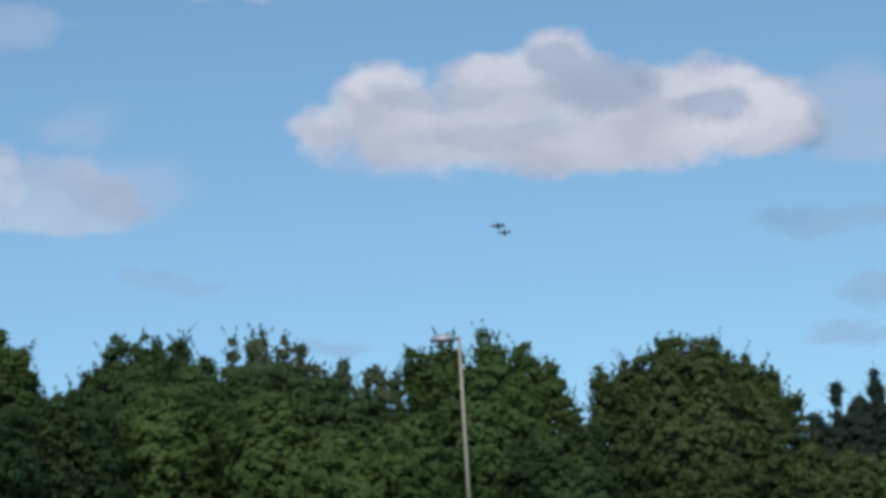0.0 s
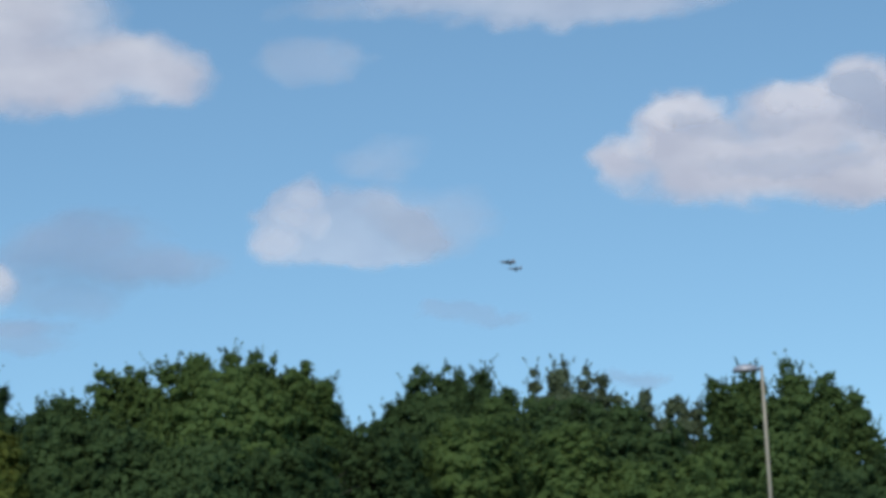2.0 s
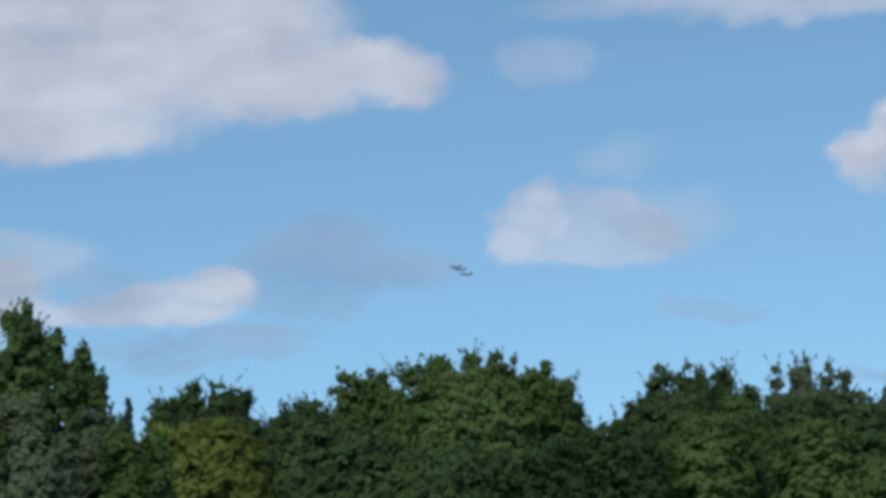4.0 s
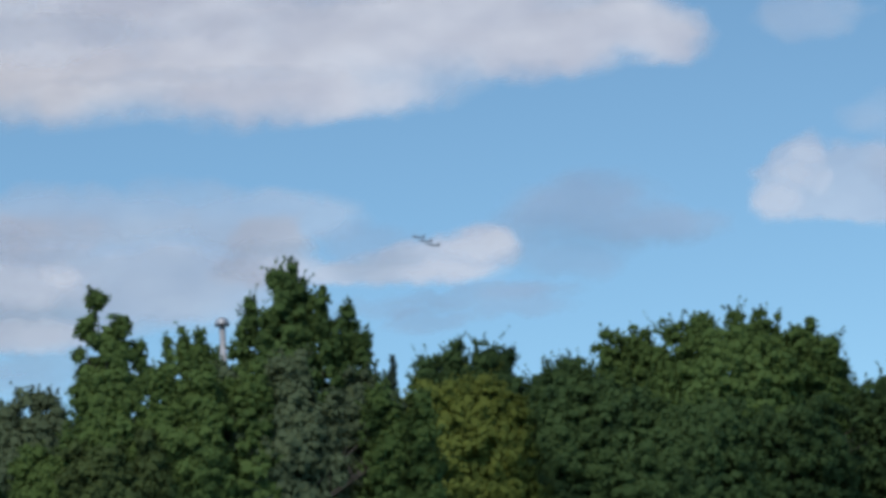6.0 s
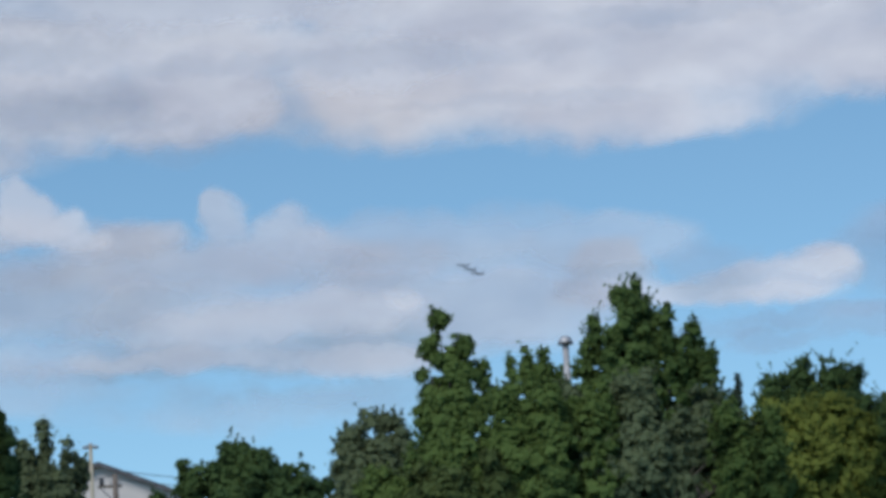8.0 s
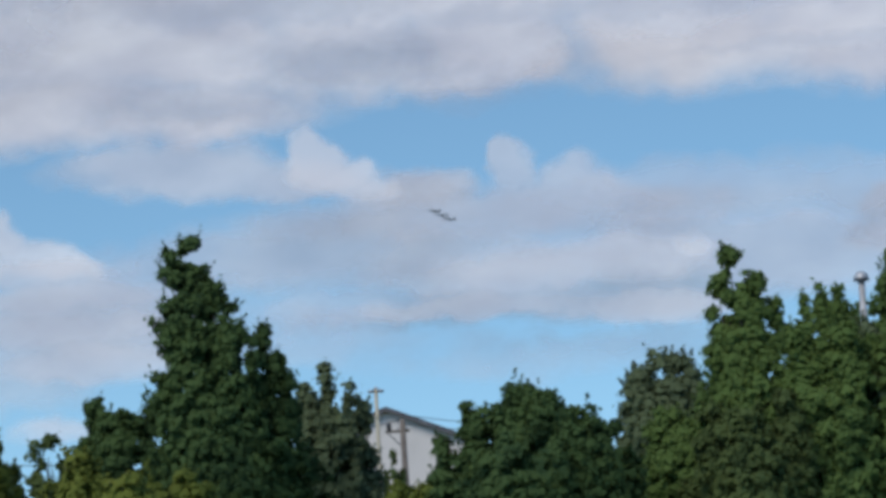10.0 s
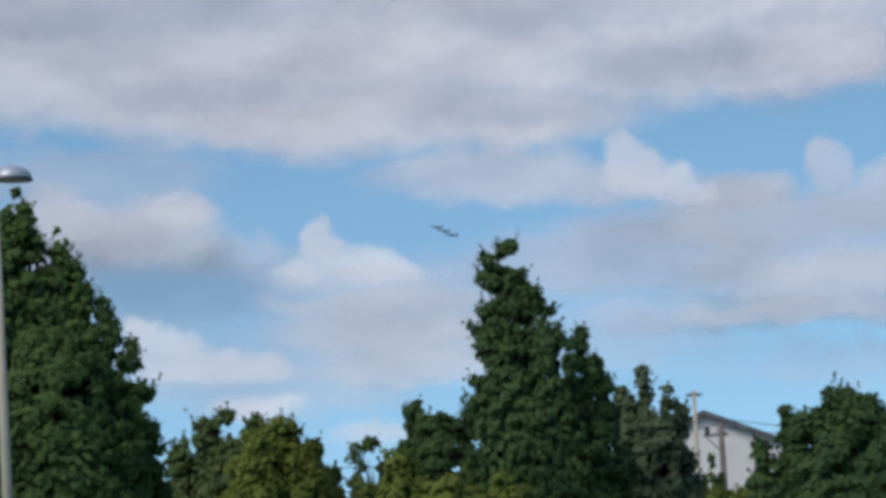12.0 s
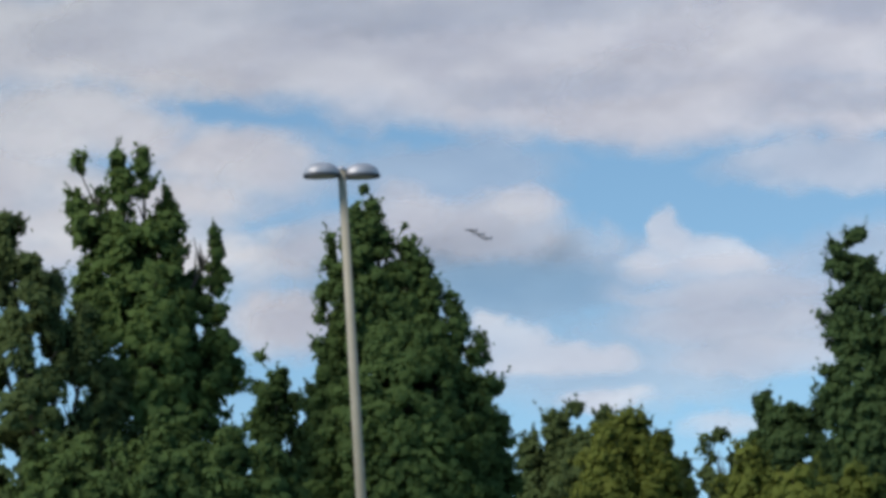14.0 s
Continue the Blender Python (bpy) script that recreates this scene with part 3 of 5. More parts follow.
def crown_points(lobes, rng, per_area, sparse, shoots, big, leaf, slim, seed):
    """Sprays of leaves over the skin of the lobes, thinner at the back, with a lining of larger leaves inside."""
    pts, out, spray, scale = [], [], [], []
    box = np.array(lobes)
    mid = np.array([box[:, 0].mean(), box[:, 1].mean() + 0.6, 0.45 * box[:, 2].max()])
    span = np.array([np.abs(box[:, 0] - mid[0]).max() + 0.8 * box[:, 3].mean(), box[:, 3].max() + 0.8, 0.55 * box[:, 2].max()])
    for which, lobe in enumerate(lobes):
        dx, dy, top, half, bottom, point = lobe
        h = top - bottom
        n = int(per_area * (2 * math.pi * half * h * 0.75 + 2 * half ** 2) / big ** 2) + 8
        s = rng.uniform(0, 1, n) ** 0.85
        ang = rng.uniform(0, 2 * math.pi, n)
        z = bottom + (h - 0.16 * big) * s
        prof = np.maximum(1.2 * lobe_radius(lobe, z) - 0.14 * big, 0.06 * half)
        lump = lattice(np.stack([2 * np.cos(ang) + dx, 2 * np.sin(ang) + dy, z], 1) * 0.9 / big + 20, seed + which)
        rad = prof * (1 + 0.5 * lump) * rng.uniform(0.62, 1.04, n)
        c = np.stack([dx + rad * np.cos(ang), dy + 0.85 * rad * np.sin(ang), z], 1)
        # sprays buried in a neighbouring lobe are left out, and the far side carries fewer
        hidden = np.zeros(n, bool)
        for k, other in enumerate(lobes):
            if k != which:
                hidden |= np.hypot(c[:, 0] - other[0], (c[:, 1] - other[1]) / 0.85) < 0.6 * lobe_radius(other, c[:, 2] + 0.35 * big)
        hidden |= (np.sin(ang) > 0.35) & (rng.uniform(0, 1, n) < 0.7)
        gap = lattice(c * np.array([1.5, 0.35, 1.5]) / big + 11, seed)
        hidden |= (gap > (0.9 if leaf > 0.16 else 0.55) * sparse) & ((s > 0.45) | (sparse < 0.2))
        c, ang, s = c[~hidden], ang[~hidden], s[~hidden]
        girth = rng.uniform(0.5, 1.35, len(c))
        upright = (rng.uniform(0, 1, len(c)) < shoots) & (s > 0.66)
        k = (np.where(upright, 0.5, girth ** 2) * 4.0 * (big / leaf) ** 2 * 0.28 / slim).astype(int) + 4
        idx = np.repeat(np.arange(len(c)), k)
        slimmer = upright[idx]
        skin = np.stack([np.cos(ang), np.sin(ang), 0.15 + 1.0 * s ** 2], 1)
        skin /= np.linalg.norm(skin, axis=1)[:, None]
        ball = rng.normal(0, 1, (len(idx), 3)) + 0.5 * skin[idx]
        ball /= np.linalg.norm(ball, axis=1)[:, None] + 1e-9
        reach = np.minimum(np.abs(rng.normal(0.66, 0.28, len(idx))), 1.25)[:, None]
        # the body of a spray is a close cushion of broad leaves, its fringe is of small loose ones
        core = rng.uniform(0, 1, len(idx)) < 0.3
        reach = np.where(core[:, None], 0.55 + 0.12 * reach, reach)
        wide = np.minimum(0.48 * big * girth, 0.7 * half)[idx][:, None]
        spread = ball * reach * wide * np.array([1, 1, 0.8])
        rise = big * (rng.uniform(0.45, 1.1, len(c))[idx] * rng.uniform(-0.4, 0.62, len(idx)))
        thin = (0.15 * big * np.clip(1 - rise / (0.8 * big), 0.15, 1))[:, None]
        spread = np.where(slimmer[:, None], np.concatenate([ball[:, :2] * reach * thin, rise[:, None]], 1), spread)
        pts.append(c[idx] + spread)
        out.append(0.5 * skin[idx] + ball)
        whole = (c - mid) / span
        spray.append(0.6 * whole[idx] + 0.15 * skin[idx] + 0.24 * ball + np.array([0, 0, 0.1]))
        scale.append(np.where(core & ~slimmer, 1.75, 1.0))
        # loose twigs that stand out of the crown, up and outwards
        far = rng.uniform(0, 1, len(c)) < (0.25 + 1.2 * shoots) * (s > 0.3) * (np.sin(ang) < 0.5)
        t0, tskin = c[far], skin[far] * np.array([0.75, 0.4, 0.3]) + np.array([0, 0, 0.75])
        tskin = tskin + rng.normal(0, 0.2, tskin.shape)
        tlen = big * rng.uniform(0.4, 1.15 if leaf > 0.16 else 0.85, len(t0)) * min(1, half / big + 0.2)
        per = max(12, int(4.2 * big / leaf))
        idx = np.repeat(np.arange(len(t0)), per)
        along = rng.uniform(0.1, 1, len(idx))
        pts.append(t0[idx] + tskin[idx] * (tlen[idx] * along)[:, None] + rng.normal(0, 0.075 * big, (len(idx), 3)) * (1.1 - along)[:, None])
        out.append(tskin[idx] + rng.normal(0, 0.6, (len(idx), 3)))
        spray.append(0.6 * ((c - mid) / span)[far][idx] + 0.4 * tskin[idx])
        scale.append(np.full(len(idx), 0.85))
        m = int(1.7 * (2 * math.pi * half * h * 0.7) / (0.25 * slim * 2 * (2.3 * leaf) ** 2))
        s2 = rng.uniform(0.0, 0.93, m)
        z2 = bottom + h * s2
        a2 = rng.uniform(0, 2 * math.pi, m)
        pr = np.maximum(1.2 * lobe_radius(lobe, z2) - 0.35 * big, 0.1 * half) * rng.uniform(0.5, 0.92, m)
        inner = np.stack([dx + pr * np.cos(a2), dy + 0.85 * pr * np.sin(a2), z2], 1)
        stay = (lattice(inner * np.array([1.5, 0.35, 1.5]) / big + 11, seed) < (0.9 if leaf > 0.16 else 0.55) * sparse) | ((s2 < (0.8 if sparse > 0.3 else 0.5)) & (sparse > 0.2))
        pts.append(inner[stay])
        way = np.stack([np.cos(a2), np.sin(a2), 0.15 + s2 ** 2], 1)[stay]
        out.append(way)
        spray.append(0.8 * (inner[stay] - mid) / span + 0.15 * way + np.array([0, 0, 0.15]))
        scale.append(np.full(len(way), 2.3))
    return np.concatenate(pts), np.concatenate(out), np.concatenate(spray), np.concatenate(scale)


def knit(lobes):
    """Lobes that stand side by side close up into one crown: a lower lobe fills each cleft."""
    row, more = sorted(lobes), []
    for a, b in zip(row, row[1:]):
        gap = b[0] - a[0]
        if gap > 0.25 and b[0] - b[3] < a[0] + a[3] + 0.7:
            low = min(a[2], b[2])
            bottom = max(a[4], b[4])
            top = low - 0.25 * gap - 0.03 * (low - bottom)
            if top - bottom > 0.8:
                more.append(((a[0] + b[0]) / 2, (a[1] + b[1]) / 2, top, max(0.7 * gap, 0.5 * min(a[3], b[3])), bottom, 0.28))
    return lobes + more


def build_tree(name, label, material, azimuth, distance, lobes, seed, leaf=0.14, sparse=0.34, shoots=0.22,
               per_area=1.75, category="tree", slim=0.62, big=None):
    """lobes: (sideways, towards the back, top, half width, bottom, pointedness) in metres."""
    rng = np.random.default_rng(seed)
    root = new(name)
    base = polar(azimuth, distance)
    root.matrix_world = pose(base.x, base.y, 0, 0, 0, -azimuth)
    tall = max(l[2] for l in lobes)
    r0 = 0.035 * tall * 0.5 + 0.05
    bm = bmesh.new()
    main = max(lobes, key=lambda l: l[2])
    rings, steps = [], 7
    for k in range(steps + 1):
        s = k / steps
        rings.append((main[0] * s ** 1.5 + 0.08 * math.sin(3 * s + seed), main[1] * s ** 1.5, -0.2 + (tall * 0.8 + 0.2) * s,
                      r0 * (1 - 0.93 * s) * (1.5 if k == 0 else 1)))
    lathe(rings, 9, bm)
    for dx, dy, top, half, bottom, point in lobes:
        z0 = max(0.6, bottom + 0.15 * (top - bottom))
        s = z0 / tall
        a = Vector((main[0] * s ** 1.5, main[1] * s ** 1.5, z0 * 0.8))
        b = Vector((dx, dy, bottom + 0.78 * (top - bottom)))
        limb(bm, a, b, r0 * 0.4, 0.012)
        for k in range(5):
            q = a.lerp(b, rng.uniform(0.25, 0.85))
            w = half * rng.uniform(0.3, 0.6)
            g = rng.uniform(0, 2 * math.pi)
            limb(bm, q, q + Vector((w * math.cos(g), w * math.sin(g), rng.uniform(0.2, 0.8))), r0 * 0.14, 0.008, 5)
    part("trunk", bm, "bark", root, "grey-brown trunk and limbs")
    p, o, way, grown = crown_points(knit(lobes), rng, per_area, sparse, shoots, big or (0.8 if leaf > 0.16 else 0.48), leaf, slim, seed)
    crown = new("crown", leaf_mesh("crown", p, o, way, leaf * grown, material, rng, slim))
    crown.parent = root
    return tagged(root, label, category, "trees along the field" if category == "tree" else "bushes under the trees")


build_tree("conifer", "dark blue-green conifers, ragged spires", "conifer", 8.25, 154, [
    (-1.22, 0.34, 7.76, 1.12, 0.5, 0.8), (0.88, 0.43, 8.39, 1.4, 0.5, 0.8), (0, 0.03, 6.91, 1.87, 0.5, 0.6), (-2.5, -0.3, 6.15, 1.4, 0.5, 0.6),
    (2.46, -0.83, 7.2, 1.87, 0.5, 0.7)], 31, slim=0.3, leaf=0.21)
build_tree("tree", "broad olive-green tree with many upright shoots", "olive", 4.92, 140, [
    (-4.53, -0.1, 8.95, 0.88, 0.5, 0.37), (-2.88, -0.17, 9.13, 1.87, 0.5, 0.34), (-1.13, -0.9, 10.01, 1.97, 0.5, 0.34), (0.69, -0.84, 9.83, 1.87, 0.5, 0.34),
    (2.19, 0.85, 9.16, 1.7, 0.5, 0.34), (3.12, 0.21, 8.45, 1.36, 0.5, 0.34), (3.86, -0.18, 8.26, 0.68, 4.06, 0.43), (4.42, -0.08, 7.1, 1.29, 0.5, 0.31),
    (0.2, 0.95, 8.79, 3.96, 0.5, 0.4)], 32, leaf=0.21)
build_tree("tree", "tall green tree with upright leafy shoots", "green", 0.74, 147, [
    (-3.73, 0.45, 11.21, 1.14, 0.5, 0.37), (-2.15, 0.59, 11.24, 1.71, 0.5, 0.31), (0.16, -0.19, 11.39, 1.78, 0.5, 0.37), (1.99, -0.01, 10.62, 1.6, 0.5, 0.37),
    (3.4, 0.24, 9.49, 1.35, 0.5, 0.37), (4.18, -0.44, 7.8, 1, 0.5, 0.31), (0, 0.11, 9.85, 3.56, 0.5, 0.4)], 33, leaf=0.21)
build_tree("bush", "dark low round bush under the trees", "dark", 1.99, 133, [
    (-0.44, -0.46, 5.42, 2.26, 0.5, 0.25), (1.6, 0.55, 5.82, 1.45, 0.5, 0.28), (0.84, -0.87, 4.53, 2.26, 0.5, 0.25), (0.14, 0.16, 3.99, 0.89, 0.5, 0.42),
    (1.14, 0.2, 3.93, 0.55, 0.5, 0.42)], 34, category="bush", leaf=0.21)
build_tree("tree", "thin-crowned small tree showing sky between its leaves", "grey", -1.79, 150, [
    (-1, -0.24, 10.58, 0.87, 0.5, 0.37), (0.41, 0.49, 10.34, 1.24, 0.5, 0.37), (1.6, 0.32, 10.02, 0.87, 0.5, 0.37), (0.17, -0.96, 8.9, 2.55, 0.5, 0.25)], 35, sparse=0.2, leaf=0.21)
build_tree("tree", "grey-green tree with sparse upright twigs", "grey", -3.59, 158, [
    (-2.27, 0.16, 12.66, 0.77, 0.72, 0.43), (-0.87, -0.69, 13.09, 1.38, 0.64, 0.37), (0.47, 0, 12.6, 1.15, 0.56, 0.37), (1.46, -0.06, 12, 1, 0.5, 0.37),
    (2.35, -0.32, 10.73, 1.07, 0.5, 0.31), (-0.18, -0.35, 11.2, 2.87, 0.59, 0.25)], 36, sparse=0.2, shoots=0.35, leaf=0.21)
build_tree("tree", "rounded dark tree with a spiky top", "dark", -6.34, 150, [
    (-3.58, 0.24, 10.34, 0.8, 1.29, 0.37), (-2.45, -0.23, 10.94, 1.24, 1.22, 0.31), (-1.18, -0.51, 12.38, 1.45, 1.15, 0.31), (0.33, 0.32, 12.54, 1.64, 1.06, 0.31),
    (2.23, -0.06, 12.65, 1.24, 0.94, 0.5), (3.59, 0.33, 11.45, 1.09, 0.86, 0.37), (0.09, -0.53, 10.8, 3.64, 1.07, 0.4)], 37, leaf=0.21)
build_tree("bush", "dense dome-shaped green bush beside the trees", "fresh", -5.85, 126, [
    (0.22, -0.36, 8.25, 2.9, 0.5, 0.22), (-1.06, 0.5, 7.94, 1.68, 0.53, 0.25), (-0.46, 0.01, 7.35, 0.84, 0.5, 0.42)], 38, category="bush", shoots=0.05, leaf=0.21)
build_tree("bush", "broad rounded dark green bush", "dark", -3.28, 130, [
    (-1.66, 0.01, 9.15, 2.84, 0.5, 0.24), (0.68, -0.53, 8.75, 2.52, 0.5, 0.25), (2.98, -0.92, 7.69, 1.89, 0.5, 0.25), (-0.53, 0.6, 8.24, 1.39, 0.5, 0.42),
    (1.77, -0.58, 7.19, 1.39, 0.5, 0.42)], 39, category="bush", shoots=0.05, leaf=0.21)
build_tree("bush", "rounded light green bush before the trees", "fresh", -2.57, 122, [
    (-2.63, 0.69, 7.55, 2.51, 0.5, 0.22), (3.44, -0.26, 6.08, 2.07, 0.5, 0.25), (0.34, 0.9, 5.72, 3.28, 0.5, 0.42)], 40, category="bush", shoots=0.05, leaf=0.21)
build_tree("tree", "large spreading green tree with a jagged top", "fresh", -10.98, 128, [
    (-4.94, -0.12, 11.45, 1.24, 2.91, 0.31), (-3.78, 0.57, 11.7, 1.3, 2.84, 0.31), (-2.12, 0.08, 11.91, 1.49, 2.75, 0.31), (-0.84, -0.32, 11.89, 1.24, 2.68, 0.31),
    (0.79, 0.21, 12.12, 0.87, 2.59, 0.37), (2, 0.18, 12.01, 1.06, 2.52, 0.37), (2.68, 0.14, 11.8, 0.78, 2.48, 0.37), (4.23, -0.02, 11.72, 0.56, 6.87, 0.43),
    (4.77, -0.35, 10.7, 1.24, 2.36, 0.31), (5.47, 0.13, 9.24, 0.93, 2.32, 0.31), (0.54, -0.79, 11.18, 4.91, 2.6, 0.4)], 41, leaf=0.19)
build_tree("bush", "low dark green bush under the large tree", "dark", -11.44, 115, [
    (-4.82, 0.27, 9.35, 1.39, 2.28, 0.25), (-3.05, 0.27, 8.12, 2.23, 2.18, 0.25), (0.59, -0.25, 7.47, 2.56, 1.97, 0.4), (4.27, 0.6, 7.27, 2.23, 1.76, 0.25),
    (-3.98, -0.34, 7.66, 1.12, 2.23, 0.42), (-1.27, -0.22, 7.06, 2.04, 2.07, 0.42), (2.4, 0.6, 6.86, 2.04, 1.86, 0.42)], 42, category="bush", leaf=0.19)
build_tree("tree", "flat-topped dark green tree", "dark", -16.27, 132, [
    (-1.51, -0.12, 11.23, 1.02, 4.58, 0.25), (-0.31, 0.25, 11.7, 1.15, 4.51, 0.25), (1.01, 0.13, 11.68, 1.15, 4.44, 0.25), (2.06, 0.4, 11.52, 0.9, 4.38, 0.25),
    (0.05, 0.98, 10.8, 2.72, 4.49, 0.25)], 43, leaf=0.19)
build_tree("tree", "slim dark conifer spire", "conifer", -17.96, 135, [
    (0.71, 0.07, 11.85, 0.29, 9.54, 0.5), (0.05, 0.22, 10.66, 0.72, 3.76, 0.37)], 44, slim=0.3, leaf=0.19)
build_tree("bush", "yellow-green leafy bush before darker trees", "lime", -16.51, 111, [
    (-0.53, -0.56, 8.43, 1.61, 3.54, 0.25), (1.03, 0.43, 8.64, 2.02, 3.45, 0.25), (2.12, 0.42, 8.36, 1.21, 3.38, 0.28), (-1.86, -0.12, 8.02, 1.21, 3.61, 0.25),
    (-1.23, 0.05, 7.5, 0.85, 3.58, 0.42), (0.22, -0.02, 7.91, 0.96, 3.49, 0.42), (1.55, 0.34, 7.9, 0.74, 3.42, 0.42)], 45, category="bush", leaf=0.19)
build_tree("bush", "dark bush beside the yellow-green one", "dark", -14.35, 116, [
    (-0.26, -0.16, 9.43, 0.9, 3.36, 0.31), (0.79, -0.11, 9.44, 1.12, 3.29, 0.31), (-0.07, -0.77, 8.67, 1.55, 3.34, 0.25), (0.31, -0.05, 8.13, 0.6, 3.32, 0.42)], 46, category="bush", leaf=0.19)
build_tree("tree", "tall pointed green tree, ragged at the edges", "green", -19.42, 78, [
    (-0.24, 0.06, 10.19, 0.47, 6.26, 0.6), (-0.81, 0.3, 9.86, 0.69, 1.99, 0.5), (-1.49, 0.24, 9.18, 0.57, 2.03, 0.5), (0.5, -0.14, 9.3, 0.79, 1.91, 0.5),
    (1.26, 0.35, 8.78, 0.72, 1.87, 0.5), (1.62, -0.17, 8.12, 0.54, 1.84, 0.45), (-0.16, 0.48, 9.58, 1.5, 1.96, 0.45), (-0.63, -0.32, 9.77, 0.95, 5.34, 0.5),
    (-2.04, 0.15, 8.02, 0.5, 2.0, 0.45), (-1.76, 0.15, 8.40, 0.5, 2.0, 0.45), (-1.51, 0.15, 8.70, 0.45, 2.0, 0.45)], 47, sparse=0.27, shoots=0.3)
build_tree("tree", "broad grey-green tree below the pointed one", "grey", -19.90, 74, [
    (-1.6, -0.09, 7.03, 0.9, 2.05, 0.4), (0.2, -0.57, 7.22, 1.35, 1.95, 0.4), (1.97, 0.43, 6.67, 1.2, 1.84, 0.4), (2.83, 0.25, 6.01, 0.75, 1.78, 0.4),
    (-2.55, -0.32, 6.18, 0.9, 2.11, 0.4)], 48)
build_tree("tree", "small light green tree with fine upright twigs", "fresh", -22.02, 84, [
    (-0.32, 0.01, 8.71, 0.37, 2.21, 0.5), (0.16, -0.1, 8.88, 0.41, 2.18, 0.5), (0.67, -0, 8.82, 0.41, 2.15, 0.5), (1.06, 0.02, 8.29, 0.37, 2.13, 0.5),
    (-0.05, -0.47, 8.18, 1.19, 2.19, 0.4)], 49, shoots=0.15)
build_tree("poplar", "slim poplar with loose leaves, sky showing through", "fresh", -23.44, 76, [
    (-0.24, 0.23, 9.47, 0.64, 5.53, 0.45), (-0.05, -0.16, 8.97, 0.74, 5.21, 0.4), (-0.59, -0.03, 8.61, 0.58, 4.94, 0.45), (0.43, -0.24, 8.56, 0.55, 2.22, 0.5),
    (0.08, -0.42, 7.65, 0.84, 2.24, 0.45), (0.86, -0.13, 7.92, 0.43, 2.2, 0.5), (-0.68, -0.06, 6.77, 0.4, 4.63, 0.5)], 50, sparse=0.26, shoots=0.08, leaf=0.115, big=0.44)
build_tree("tree", "compact grey-green round-headed tree", "grey", -25.16, 82, [
    (0.08, 0.43, 7.27, 0.99, 2.44, 0.4), (0.6, 0.39, 6.99, 0.99, 2.41, 0.4), (-0.6, -0.02, 6.72, 0.91, 2.48, 0.42), (0.99, -0.04, 6.56, 0.83, 2.38, 0.42),
    (0.08, 0.29, 6.44, 1.74, 2.43, 0.4)], 51, shoots=0.2)
build_tree("bush", "reddish-tinged low bush at the edge of the trees", "olive", -23.52, 72, [
    (-0.88, 0.29, 5.06, 0.8, 1.91, 0.4), (-0.02, -0.17, 4.87, 1.02, 1.86, 0.4), (1.01, 0.26, 5.25, 0.87, 1.8, 0.4), (-0.47, -0.06, 4.58, 0.55, 1.88, 0.42),
    (0.47, 0.06, 4.53, 0.63, 1.83, 0.42)], 52, category="bush")
build_tree("bush", "dense dark green dome-shaped bush", "dark", -27.71, 70, [
    (-1.52, 0.08, 5.41, 0.34, 1.7, 0.45), (-1.2, 0, 5.15, 0.71, 1.67, 0.4), (-0.55, 0.17, 5.78, 0.88, 1.63, 0.4), (-0.15, 0.28, 5.65, 1.41, 1.61, 0.36),
    (0.31, -0.42, 5.39, 0.85, 1.58, 0.4), (0.58, -0.33, 5.46, 0.71, 1.56, 0.4), (1.23, -0.3, 5.05, 0.85, 1.52, 0.4), (1.87, -0.24, 4.61, 0.85, 1.47, 0.42),
    (-0.29, -0.59, 4.55, 1.98, 1.61, 0.35), (-2.11, -0.22, 4.53, 0.48, 1.73, 0.5), (-1.86, -0.11, 4.22, 0.4, 1.71, 0.42), (-1.38, 0.03, 4.86, 0.29, 1.68, 0.42),
    (-0.91, 0.17, 4.83, 0.43, 1.65, 0.42), (-0.48, -0.04, 4.26, 0.29, 1.62, 0.42), (0.05, -0.05, 5.11, 0.36, 1.59, 0.42), (0.42, -0.02, 5.08, 0.25, 1.57, 0.42),
    (0.87, 0.08, 4.78, 0.47, 1.54, 0.42), (1.52, 0.13, 4.33, 0.47, 1.49, 0.42)], 53, category="bush", shoots=0.15)
build_tree("tree", "tall dark green tree with a leafy leader", "dark", -33.54, 72, [
    (-0.79, 0.31, 9.94, 0.7, 6.8, 0.42), (-1.28, -0.06, 9.71, 0.47, 6.83, 0.45), (-0.19, 0.14, 8.84, 0.7, 5.66, 0.45), (-0.93, -0.18, 8.47, 1.16, 2.48, 0.42),
    (-1.55, 0.14, 7.11, 0.44, 5.46, 0.5), (0.13, -0.27, 7.71, 1.02, 2.41, 0.45), (0.84, 0.16, 7.98, 0.44, 2.37, 0.55), (1.28, 0, 7.22, 0.58, 2.34, 0.5),
    (-0.06, 0.45, 6.75, 2.18, 2.42, 0.4)], 54, sparse=0.28, shoots=0.12, leaf=0.115, big=0.44)
build_tree("tree", "grey-green small tree speckled with light gaps", "grey", -31.66, 78, [
    (-0.05, 0.02, 7.01, 0.47, 2.32, 0.5), (0.52, -0.1, 6.47, 0.54, 2.28, 0.5), (0.94, -0, 5.92, 0.41, 2.25, 0.5), (0.11, -0.53, 5.82, 1.18, 2.31, 0.4),
    (-0.61, -0.32, 6.47, 0.71, 2.36, 0.5), (0.61, 0.02, 5.34, 0.79, 2.27, 0.4), (1.03, -0.01, 4.86, 0.38, 2.24, 0.5)], 55, sparse=0.3)
